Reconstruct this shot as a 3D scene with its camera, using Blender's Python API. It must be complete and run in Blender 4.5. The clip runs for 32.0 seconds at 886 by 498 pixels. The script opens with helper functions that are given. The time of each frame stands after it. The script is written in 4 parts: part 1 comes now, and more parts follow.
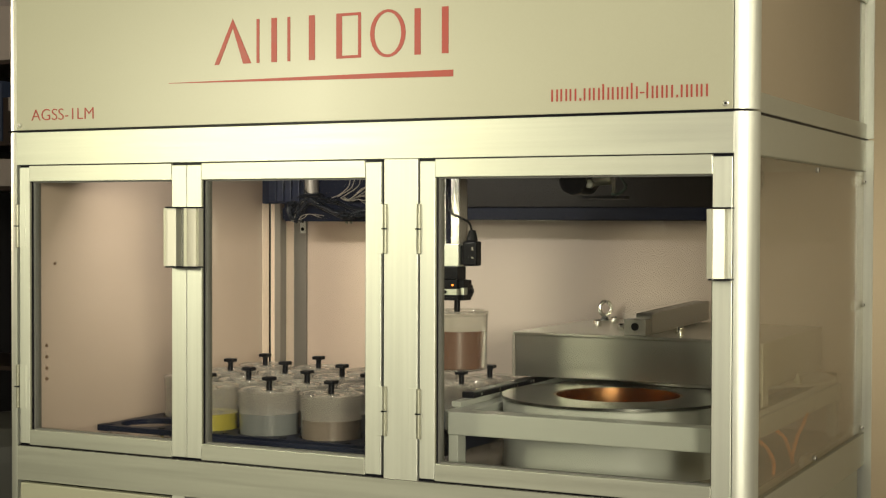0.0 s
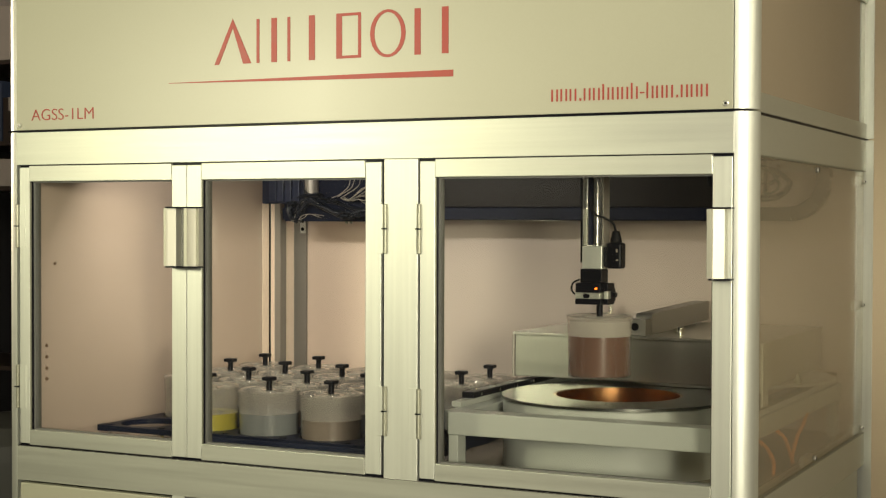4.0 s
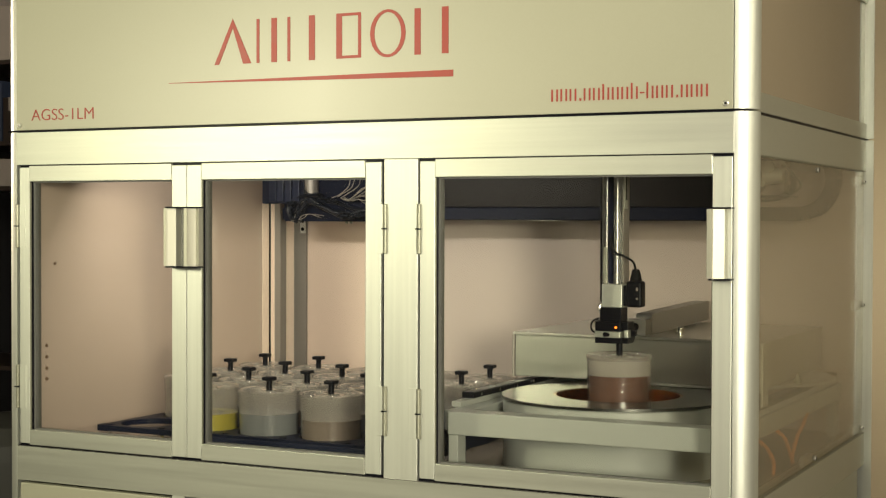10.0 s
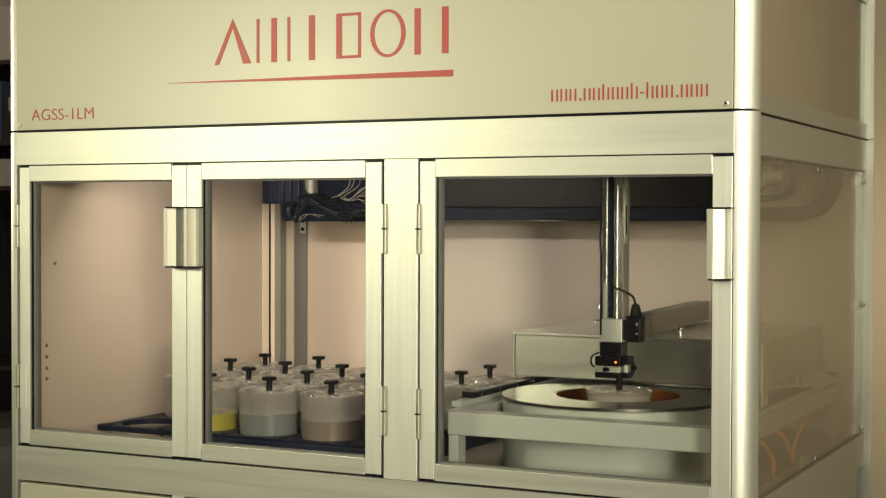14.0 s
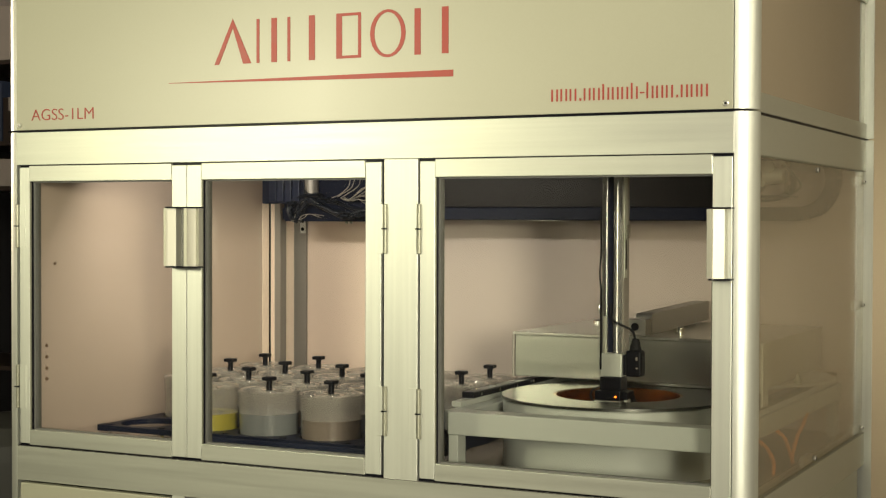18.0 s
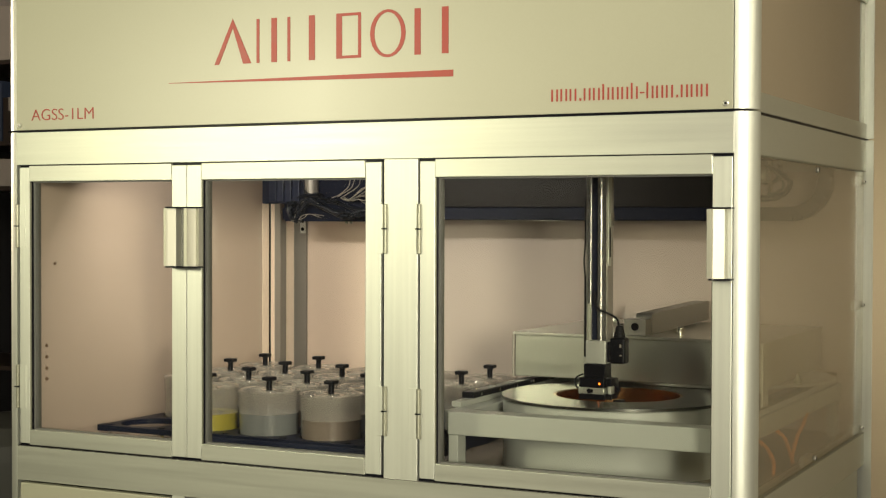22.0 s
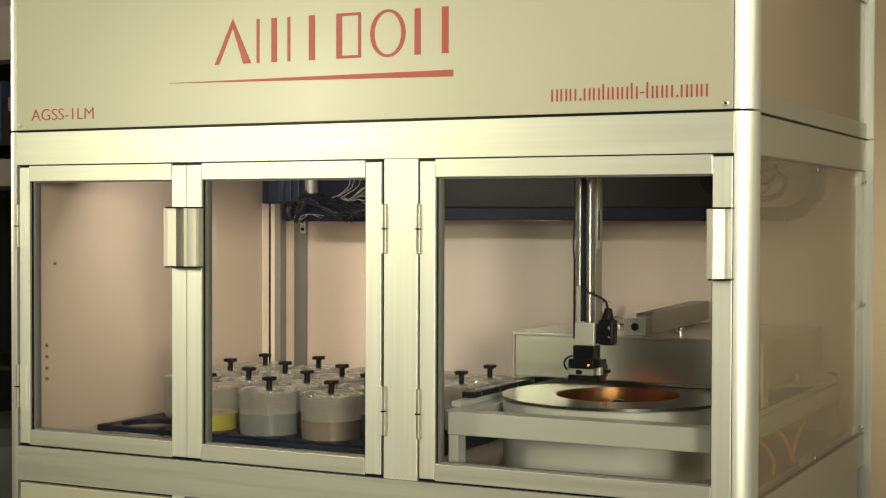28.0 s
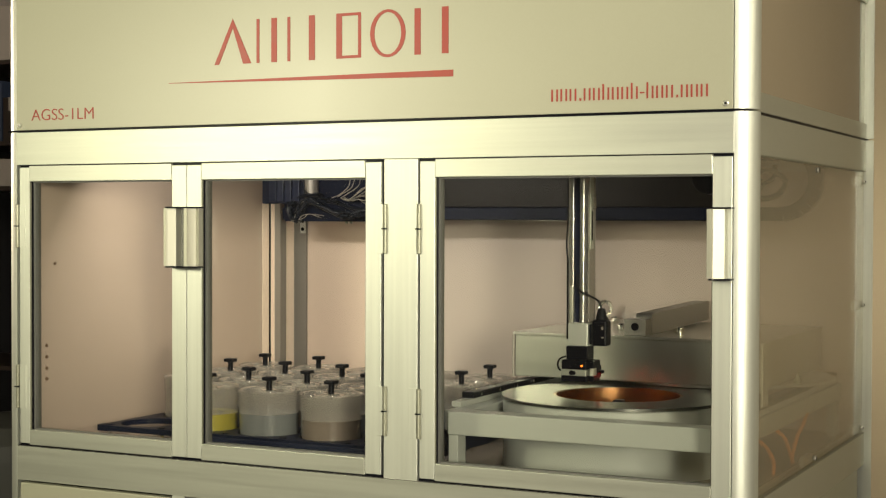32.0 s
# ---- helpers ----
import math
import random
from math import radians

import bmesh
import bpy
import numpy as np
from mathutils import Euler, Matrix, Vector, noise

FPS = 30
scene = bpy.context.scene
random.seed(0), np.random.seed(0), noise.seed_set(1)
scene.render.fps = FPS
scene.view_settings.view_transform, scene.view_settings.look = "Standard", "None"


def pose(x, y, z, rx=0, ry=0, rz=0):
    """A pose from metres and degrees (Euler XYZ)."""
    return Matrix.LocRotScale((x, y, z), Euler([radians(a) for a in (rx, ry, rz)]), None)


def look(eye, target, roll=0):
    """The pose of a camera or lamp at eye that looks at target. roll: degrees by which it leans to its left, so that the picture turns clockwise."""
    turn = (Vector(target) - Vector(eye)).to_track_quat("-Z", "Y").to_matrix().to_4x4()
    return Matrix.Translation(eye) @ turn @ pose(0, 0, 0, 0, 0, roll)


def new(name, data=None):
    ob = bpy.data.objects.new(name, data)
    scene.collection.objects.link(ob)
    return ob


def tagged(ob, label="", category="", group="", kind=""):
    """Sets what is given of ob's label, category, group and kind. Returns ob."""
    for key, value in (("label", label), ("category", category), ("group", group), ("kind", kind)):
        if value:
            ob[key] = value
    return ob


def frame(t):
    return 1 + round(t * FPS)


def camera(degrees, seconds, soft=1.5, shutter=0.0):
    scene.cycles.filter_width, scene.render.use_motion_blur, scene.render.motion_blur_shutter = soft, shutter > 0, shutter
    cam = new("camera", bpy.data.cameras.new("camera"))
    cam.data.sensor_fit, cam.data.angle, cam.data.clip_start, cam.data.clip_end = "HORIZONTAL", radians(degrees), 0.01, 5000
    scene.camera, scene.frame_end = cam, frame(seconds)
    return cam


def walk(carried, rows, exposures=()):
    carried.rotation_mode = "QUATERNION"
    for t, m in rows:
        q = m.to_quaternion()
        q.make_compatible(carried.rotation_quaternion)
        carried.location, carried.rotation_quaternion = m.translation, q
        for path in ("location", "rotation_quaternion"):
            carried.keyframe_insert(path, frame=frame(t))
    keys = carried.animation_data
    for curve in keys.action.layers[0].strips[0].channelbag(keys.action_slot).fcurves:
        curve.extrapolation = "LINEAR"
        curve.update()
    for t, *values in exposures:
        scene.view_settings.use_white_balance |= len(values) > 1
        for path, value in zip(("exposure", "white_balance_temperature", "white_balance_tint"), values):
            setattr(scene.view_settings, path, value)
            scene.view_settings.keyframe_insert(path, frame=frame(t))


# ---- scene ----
cam = camera(32.844, 32.0, soft=1.25, shutter=0.4)
EYE = (0.7447, -2.7597, 1.45)
VIEW = look(EYE, (0.2991, -1.8647, 1.43), 0.17)
walk(cam, [(0, VIEW), (32, VIEW)], exposures=[(0, 0.0), (32, 0.0)])

# ---- light: studio lamps before the cabinet, added unseen fills, a dim room round it ----
world = bpy.data.worlds.new("room_air")
world.use_nodes = True
world.node_tree.nodes["Background"].inputs[0].default_value = (1.0, 0.86, 0.66, 1)
world.node_tree.nodes["Background"].inputs[1].default_value = 0.032
scene.world = world


def area(name, place, aim, size, watts, colour):
    data = bpy.data.lights.new(name, "AREA")
    data.shape, data.size, data.size_y, data.energy, data.color = "RECTANGLE", size[0], size[1], watts, colour
    ob = new(name, data)
    ob.matrix_world = look(place, aim)
    return ob


def spot(name, place, aim, angle, radius, watts, colour):
    data = bpy.data.lights.new(name, "SPOT")
    data.spot_size, data.spot_blend, data.shadow_soft_size, data.energy, data.color = radians(angle), 1.0, radius, watts, colour
    ob = new(name, data)
    ob.matrix_world = look(place, aim)
    return ob


spot("key_lamp", (3.35, -5.3, 1.95), (-1.05, 0.3, 1.74), 26, 0.6, 2450, (1.0, 0.93, 0.73))
area("side_lamp", (-2.9, -2.6, 1.85), (-1.0, 0.1, 1.4), (0.9, 0.36), 23, (1.0, 0.955, 0.65))
area("front_lamp", (-2.25, -2.35, 1.96), (-0.9, 0.1, 1.3), (0.24, 0.24), 21.5, (1.0, 0.95, 0.66))
# added fill hidden behind the cabinet, brightens the wall there
area("wall_fill_lamp", (-0.55, 1.42, 1.3), (-0.05, 2.0, 1.1), (0.3, 0.6), 3.0, (1.0, 0.90, 0.68))
# unseen fill added to lift the cabinet's right side
area("side_fill_lamp", (2.4, -0.5, 2.3), (0.0, 0.8, 1.1), (0.7, 0.7), 17, (1.0, 0.91, 0.68))
spot("left_room_lamp", (-5.6, 0.25, 2.1), (-1.8, 0.25, 1.6), 24, 0.25, 420, (1.0, 0.84, 0.62))
# unseen fill behind the door rail, added to even out the inner walls
area("interior_fill_lamp", (-1.24, 0.22, 1.598), (-1.24, 0.9, 1.10), (0.7, 0.025), 5.6, (1.0, 0.93, 0.80))
area("room_lamp", (1.2, -4.2, 3.2), (1.2, -4.2, 0.0), (3.0, 3.0), 150, (1.0, 0.92, 0.76))


# ---- materials ----
def material(name, colour, rough=0.5, metal=0.0, vary=0.08, scale=14.0, bump=0.02, stretch=(1, 1, 1), spec=0.5, fine=180.0):
    m = bpy.data.materials.new(name)
    m.use_nodes = True
    t = m.node_tree
    b = t.nodes["Principled BSDF"]
    b.inputs["Roughness"].default_value, b.inputs["Metallic"].default_value = rough, metal
    b.inputs["Specular IOR Level"].default_value = spec
    co = t.nodes.new("ShaderNodeTexCoord")
    mp = t.nodes.new("ShaderNodeMapping")
    mp.inputs["Scale"].default_value = stretch
    t.links.new(co.outputs["Object"], mp.inputs["Vector"])
    n1 = t.nodes.new("ShaderNodeTexNoise")
    n1.inputs["Scale"].default_value, n1.inputs["Detail"].default_value = scale, 4
    n2 = t.nodes.new("ShaderNodeTexNoise")
    n2.inputs["Scale"].default_value, n2.inputs["Detail"].default_value = fine, 3
    for n in (n1, n2):
        t.links.new(mp.outputs[0], n.inputs["Vector"])
    add = t.nodes.new("ShaderNodeMath")
    add.operation = "MULTIPLY_ADD"
    add.inputs[1].default_value = 0.6
    t.links.new(n1.outputs["Fac"], add.inputs[0])
    half = t.nodes.new("ShaderNodeMath")
    half.operation = "MULTIPLY"
    half.inputs[1].default_value = 0.4
    t.links.new(n2.outputs["Fac"], half.inputs[0])
    t.links.new(half.outputs[0], add.inputs[2])
    ramp = t.nodes.new("ShaderNodeMapRange")
    ramp.inputs["From Min"].default_value, ramp.inputs["From Max"].default_value = 0.3, 0.7
    ramp.inputs["To Min"].default_value, ramp.inputs["To Max"].default_value = 1 - vary, 1 + vary
    t.links.new(add.outputs[0], ramp.inputs["Value"])
    mul = t.nodes.new("ShaderNodeVectorMath")
    mul.operation = "SCALE"
    mul.inputs[0].default_value = colour
    t.links.new(ramp.outputs[0], mul.inputs["Scale"])
    t.links.new(mul.outputs[0], b.inputs["Base Color"])
    rr = t.nodes.new("ShaderNodeMapRange")
    rr.inputs["From Min"].default_value, rr.inputs["From Max"].default_value = 0.3, 0.7
    rr.inputs["To Min"].default_value, rr.inputs["To Max"].default_value = rough * 0.88, min(1, rough * 1.12)
    t.links.new(add.outputs[0], rr.inputs["Value"])
    t.links.new(rr.outputs[0], b.inputs["Roughness"])
    if bump:
        bp = t.nodes.new("ShaderNodeBump")
        bp.inputs["Strength"].default_value, bp.inputs["Distance"].default_value = bump, 0.002
        t.links.new(n2.outputs["Fac"], bp.inputs["Height"])
        t.links.new(bp.outputs[0], b.inputs["Normal"])
    return m


def clear(name, tint, haze, haze_colour, gloss=0.02, shine=0.03):
    """A see-through sheet: clear, a little hazy, with a glossy surface."""
    m = bpy.data.materials.new(name)
    m.use_nodes = True
    t = m.node_tree
    t.nodes.clear()
    out = t.nodes.new("ShaderNodeOutputMaterial")
    tr = t.nodes.new("ShaderNodeBsdfTransparent")
    tr.inputs[0].default_value = (*tint, 1)
    df = t.nodes.new("ShaderNodeBsdfDiffuse")
    df.inputs[0].default_value = (*haze_colour, 1)
    tl = t.nodes.new("ShaderNodeBsdfTranslucent")
    tl.inputs[0].default_value = (*haze_colour, 1)
    two = t.nodes.new("ShaderNodeMixShader")
    two.inputs[0].default_value = 0.5
    t.links.new(df.outputs[0], two.inputs[1])
    t.links.new(tl.outputs[0], two.inputs[2])
    gl = t.nodes.new("ShaderNodeBsdfGlossy")
    gl.inputs["Roughness"].default_value = gloss
    noise_ = t.nodes.new("ShaderNodeTexNoise")
    noise_.inputs["Scale"].default_value = 6
    co = t.nodes.new("ShaderNodeTexCoord")
    t.links.new(co.outputs["Object"], noise_.inputs["Vector"])
    hz = t.nodes.new("ShaderNodeMapRange")
    hz.inputs["To Min"].default_value, hz.inputs["To Max"].default_value = haze * 0.8, haze * 1.2
    t.links.new(noise_.outputs["Fac"], hz.inputs["Value"])
    a = t.nodes.new("ShaderNodeMixShader")
    t.links.new(hz.outputs[0], a.inputs[0])
    t.links.new(tr.outputs[0], a.inputs[1])
    t.links.new(two.outputs[0], a.inputs[2])
    lw = t.nodes.new("ShaderNodeLayerWeight")
    lw.inputs["Blend"].default_value = 0.5
    pw = t.nodes.new("ShaderNodeMath")
    pw.operation, pw.inputs[1].default_value = "POWER", 4.0
    t.links.new(lw.outputs["Facing"], pw.inputs[0])
    fr = t.nodes.new("ShaderNodeMath")
    fr.operation, fr.inputs[1].default_value, fr.inputs[2].default_value = "MULTIPLY_ADD", 0.85, shine
    t.links.new(pw.outputs[0], fr.inputs[0])
    b = t.nodes.new("ShaderNodeMixShader")
    t.links.new(fr.outputs[0], b.inputs[0])
    t.links.new(a.outputs[0], b.inputs[1])
    t.links.new(gl.outputs[0], b.inputs[2])
    t.links.new(b.outputs[0], out.inputs[0])
    return m


def glow(name, colour, strength):
    m = bpy.data.materials.new(name)
    m.use_nodes = True
    b = m.node_tree.nodes["Principled BSDF"]
    b.inputs["Base Color"].default_value = (*colour, 1)
    b.inputs["Emission Color"].default_value = (*colour, 1)
    b.inputs["Emission Strength"].default_value = strength
    return m


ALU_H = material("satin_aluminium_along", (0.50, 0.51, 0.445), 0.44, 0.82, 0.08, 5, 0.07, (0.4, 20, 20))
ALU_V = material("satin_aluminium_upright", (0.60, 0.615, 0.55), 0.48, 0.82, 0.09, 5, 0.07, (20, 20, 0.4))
BRIGHT = material("bright_aluminium", (0.72, 0.71, 0.68), 0.26, 1.0, 0.04, 6, 0.03, (20, 20, 0.4))
STEEL = material("brushed_steel", (0.58, 0.575, 0.53), 0.36, 0.9, 0.08, 4, 0.05, (0.6, 0.6, 14))
PLATE = material("ground_steel_plate", (0.125, 0.124, 0.115), 0.24, 1.0, 0.03, 3, 0.0, fine=20)
CHROME = material("chromed_steel", (0.78, 0.77, 0.72), 0.12, 1.0, 0.03, 20, 0.0)
PANEL = material("cream_panel_paint", (0.30, 0.298, 0.222), 0.36, 0.0, 0.03, 2.5, 0.03, spec=0.6, fine=320)
PANEL_LOW = material("cream_door_paint", (0.30, 0.298, 0.222), 0.4, 0.0, 0.02, 2.5, 0.03, fine=320)
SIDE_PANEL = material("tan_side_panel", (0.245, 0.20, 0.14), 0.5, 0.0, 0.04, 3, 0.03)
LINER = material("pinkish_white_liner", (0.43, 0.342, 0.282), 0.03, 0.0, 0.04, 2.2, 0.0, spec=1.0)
FRAME_PAINT = material("grey_green_enamel", (0.34, 0.352, 0.322), 0.32, 0.0, 0.04, 6, 0.04)
BLACK = material("black_anodised", (0.004, 0.004, 0.0065), 0.36, 0.0, 0.2, 20, 0.02, spec=0.10)
RUBBER = material("black_rubber", (0.006, 0.006, 0.008), 0.55, 0.0, 0.2, 30, 0.05, spec=0.14)
NAVY = material("dark_blue_black_plastic", (0.007, 0.009, 0.021), 0.40, 0.0, 0.2, 12, 0.03, spec=0.08)
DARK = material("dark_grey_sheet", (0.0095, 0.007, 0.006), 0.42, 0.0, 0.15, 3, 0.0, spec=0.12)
COPPER = material("polished_copper", (0.54, 0.27, 0.11), 0.22, 1.0, 0.22, 6, 0.25, (5, 5, 0.3), fine=60)
DECK = material("brown_grey_deck", (0.26, 0.22, 0.185), 0.14, 0.1, 0.06, 6, 0.0, spec=0.8)
RED = material("red_print", (0.25, 0.03, 0.02), 0.45, 0.0, 0.08, 30, 0.0)
GASKET = material("grey_gasket", (0.10, 0.10, 0.09), 0.5, 0.0, 0.1, 20, 0.0)
WALL = material("tan_wall_paint", (0.56, 0.47, 0.325), 0.7, 0.0, 0.06, 1.2, 0.06)
HANDLE = material("satin_handle_aluminium", (0.40, 0.395, 0.325), 0.5, 0.7, 0.02, 5, 0.005)
HINGE = material("olive_hinge_metal", (0.24, 0.24, 0.18), 0.4, 0.5, 0.06, 20, 0.02)
HOLE = material("brown_hole_rim", (0.14, 0.085, 0.05), 0.6, 0.0, 0.2, 40, 0.0)
POSTMAT = material("grey_inner_profile", (0.26, 0.235, 0.21), 0.45, 0.3, 0.06, 5, 0.03, (20, 20, 0.4))
# pinker and greyer back tints, with the wall's uneven light put into them
BACKLEFT = material("pinkish_back_liner_brighter", (0.80, 0.645, 0.535), 0.08, 0.0, 0.03, 2.2, 0.02)
BACKMAT = material("greyish_back_liner_dimmer", (0.46, 0.395, 0.362), 0.035, 0.0, 0.03, 2.2, 0.006, spec=0.9)
ARMSTEEL = material("folded_bare_steel", (0.30, 0.285, 0.26), 0.40, 0.8, 0.06, 5, 0.02, (0.6, 6, 6))
LIDMAT = material("ground_light_steel", (0.62, 0.62, 0.575), 0.31, 1.0, 0.06, 4, 0.02, (0.6, 0.6, 9))
SHAPEMAT = material("dark_grey_plastic", (0.05, 0.05, 0.046), 0.6, 0.0, 0.1, 8, 0.03)
BEAD = material("grey_glazing_bead", (0.10, 0.095, 0.08), 0.5, 0.2, 0.05, 10, 0.02)
ROOMWALL = material("pale_room_paint", (0.42, 0.38, 0.29), 0.8, 0.0, 0.05, 2, 0.05)
# near-black stands in for the darkness of an unlit room
DARKWALL = material("unlit_room_dark", (0.02, 0.018, 0.022), 0.8, 0.0, 0.1, 2, 0.05)
FLOORMAT = material("grey_floor", (0.22, 0.20, 0.17), 0.5, 0.0, 0.12, 3, 0.05)
CARD = material("grey_carton", (0.32, 0.27, 0.25), 0.8, 0.0, 0.12, 8, 0.05)
CARD_BLUE = material("blue_carton", (0.025, 0.035, 0.07), 0.6, 0.0, 0.1, 8, 0.03)
SHELFMAT = material("dark_shelf_steel", (0.05, 0.035, 0.03), 0.5, 0.3, 0.1, 8, 0.03)
ORANGE = material("orange_cable_sheath", (0.75, 0.26, 0.05), 0.45, 0.0, 0.1, 20, 0.0)
WIRE = material("pale_wire_sheath", (0.22, 0.19, 0.16), 0.4, 0.0, 0.2, 30, 0.0)
WIRE_WHITE = material("white_wire_sheath", (0.21, 0.185, 0.155), 0.4, 0.0, 0.1, 30, 0.0)
CABLE = material("glossy_black_sheath", (0.006, 0.008, 0.014), 0.28, 0.0, 0.2, 30, 0.0, spec=0.3)
NAVY_GLOSS = material("glossy_navy_plastic", (0.010, 0.014, 0.034), 0.36, 0.0, 0.2, 12, 0.02, spec=0.22)
GREEN = material("dark_green_sheath", (0.012, 0.03, 0.02), 0.45, 0.0, 0.1, 20, 0.0)
GLASS = clear("door_glass", (0.97, 0.975, 0.955), 0.004, (0.6, 0.58, 0.5))
# tan haze also stands in for the bright room reflected in this window
POLY = clear("smoky_veiled_plastic", (0.94, 0.92, 0.86), 0.11, (0.64, 0.58, 0.46), 0.03)
CUP = clear("frosted_plastic", (0.95, 0.94, 0.92), 0.32, (0.52, 0.49, 0.46), 0.13, 0.04)
CUPCLEAR = clear("thin_frosted_plastic", (0.965, 0.955, 0.945), 0.07, (0.60, 0.56, 0.52), 0.13, 0.04)
CUPMILK = clear("milky_plastic", (0.95, 0.94, 0.92), 0.40, (0.70, 0.66, 0.60), 0.13, 0.04)
CUPLID = clear("frosted_lid_plastic", (0.94, 0.93, 0.91), 0.28, (0.66, 0.62, 0.57), 0.08, 0.08)
BROWN_LIQ = material("brown_liquid", (0.115, 0.043, 0.021), 0.25, 0.0, 0.05, 8, 0.0)
YELLOW_LIQ = material("yellow_liquid", (0.40, 0.35, 0.01), 0.25, 0.0, 0.05, 8, 0.0)
GREY_LIQ = material("grey_blue_liquid", (0.165, 0.188, 0.205), 0.25, 0.0, 0.05, 8, 0.0)
TAN_LIQ = material("tan_liquid", (0.15, 0.118, 0.098), 0.25, 0.0, 0.05, 8, 0.0)
AMBER_GLOW = glow("amber_indicator", (1.0, 0.17, 0.01), 4)
RED_GLOW = glow("red_scan_light", (1.0, 0.012, 0.006), 210)


# ---- mesh tools ----
def box(bm, x0, x1, y0, y1, z0, z1, bevel=0.0, seg=2):
    made = bmesh.ops.create_cube(bm, size=1)["verts"]
    for v in made:
        v.co = Vector((x0 + (v.co.x + 0.5) * (x1 - x0), y0 + (v.co.y + 0.5) * (y1 - y0), z0 + (v.co.z + 0.5) * (z1 - z0)))
    if bevel:
        edges = list({e for v in made for e in v.link_edges})
        bmesh.ops.bevel(bm, geom=edges, offset=bevel, segments=seg, profile=0.5, affect="EDGES")
    return bm


def cyl(bm, centre, r, h, axis="z", seg=24, r2=None, bevel=0.0):
    made = bmesh.ops.create_cone(bm, cap_ends=True, segments=seg, radius1=r, radius2=r if r2 is None else r2, depth=h)["verts"]
    turn = {"z": Matrix(), "x": Matrix.Rotation(radians(90), 4, "Y"), "y": Matrix.Rotation(radians(-90), 4, "X")}[axis]
    if bevel:
        edges = [e for e in {e for v in made for e in v.link_edges} if any(len(f.verts) > 4 for f in e.link_faces)]
        made = list({v for v in made} | {v for f in bmesh.ops.bevel(bm, geom=edges, offset=bevel, segments=2, profile=0.5, affect="EDGES")["faces"] for v in f.verts})
        made = [v for v in made if v.is_valid]
    bmesh.ops.transform(bm, matrix=Matrix.Translation(centre) @ turn, verts=made)
    return bm


def lathe(bm, centre, profile, seg=48, closed=False):
    """Turn (radius, height) pairs round the upright axis."""
    rings = []
    for r, z in profile:
        rings.append([bm.verts.new((centre[0] + r * math.cos(2 * math.pi * i / seg), centre[1] + r * math.sin(2 * math.pi * i / seg), centre[2] + z)) for i in range(seg)])
    pairs = list(zip(rings, rings[1:])) + ([(rings[-1], rings[0])] if closed else [])
    for a, b in pairs:
        for i in range(seg):
            j = (i + 1) % seg
            bm.faces.new((a[i], a[j], b[j], b[i]))
    return bm


def cap(bm, ring_z, r, centre, seg=48):
    vs = [bm.verts.new((centre[0] + r * math.cos(2 * math.pi * i / seg), centre[1] + r * math.sin(2 * math.pi * i / seg), ring_z)) for i in range(seg)]
    bm.faces.new(vs)
    return bm


def tube(bm, pts, r, seg=8):
    """A round cable along the points."""
    pts = [Vector(p) for p in pts]
    rings, side = [], None
    for i, p in enumerate(pts):
        d = (pts[min(i + 1, len(pts) - 1)] - pts[max(i - 1, 0)]).normalized()
        if side is None:
            side = d.cross(Vector((0.13, 0.31, 0.94)))
            side = side if side.length > 0.01 else d.cross(Vector((1, 0, 0)))
        side = (side - d * side.dot(d)).normalized()
        up = side.cross(d)
        rings.append([bm.verts.new(p + r * (math.cos(2 * math.pi * k / seg) * side + math.sin(2 * math.pi * k / seg) * up)) for k in range(seg)])
    for a, b in zip(rings, rings[1:]):
        for k in range(seg):
            bm.faces.new((a[k], a[(k + 1) % seg], b[(k + 1) % seg], b[k]))
    bm.faces.new(rings[0])
    bm.faces.new(rings[-1])
    return bm


def smooth(points, n=6):
    """A smooth line through a few points."""
    p = [Vector(q) for q in points]
    p = [2 * p[0] - p[1]] + p + [2 * p[-1] - p[-2]]
    out = []
    for i in range(1, len(p) - 2):
        for k in range(n):
            u = k / n
            out.append(0.5 * (2 * p[i] + (p[i + 1] - p[i - 1]) * u + (2 * p[i - 1] - 5 * p[i] + 4 * p[i + 1] - p[i + 2]) * u * u + (3 * p[i] - p[i - 1] - 3 * p[i + 1] + p[i + 2]) * u ** 3))
    return out + [p[-2]]


def sheet(bm, outline, axis, a, b):
    """A flat outline pushed out along an axis from a to b."""
    put = {"x": lambda u, v, w: (w, u, v), "y": lambda u, v, w: (u, w, v), "z": lambda u, v, w: (u, v, w)}[axis]
    one = [bm.verts.new(put(u, v, a)) for u, v in outline]
    two = [bm.verts.new(put(u, v, b)) for u, v in outline]
    bm.faces.new(one)
    bm.faces.new(list(reversed(two)))
    for i in range(len(outline)):
        j = (i + 1) % len(outline)
        bm.faces.new((one[i], two[i], two[j], one[j]))
    return bm


def mesh_of(name, bm, mat, soft_angle=26):
    bmesh.ops.recalc_face_normals(bm, faces=bm.faces)
    for f in bm.faces:
        f.smooth = True
    for e in bm.edges:
        if len(e.link_faces) == 2:
            turn, areas = e.calc_face_angle(0), sorted(f.calc_area() for f in e.link_faces)
            if turn > radians(soft_angle) or (turn > radians(8) and areas[1] > 5 * areas[0]):
                e.smooth = False
    me = bpy.data.meshes.new(name)
    bm.to_mesh(me)
    bm.free()
    me.materials.append(mat)
    return me


def part(name, bm, mat, parent, label=""):
    ob = new(name, mesh_of(name, bm, mat))
    ob.parent = parent
    return tagged(ob, label)


def thing(name, place, label, category, group=""):
    ob = new(name)
    ob.empty_display_size = 0.05
    ob.location = place
    return tagged(ob, label, category, group)


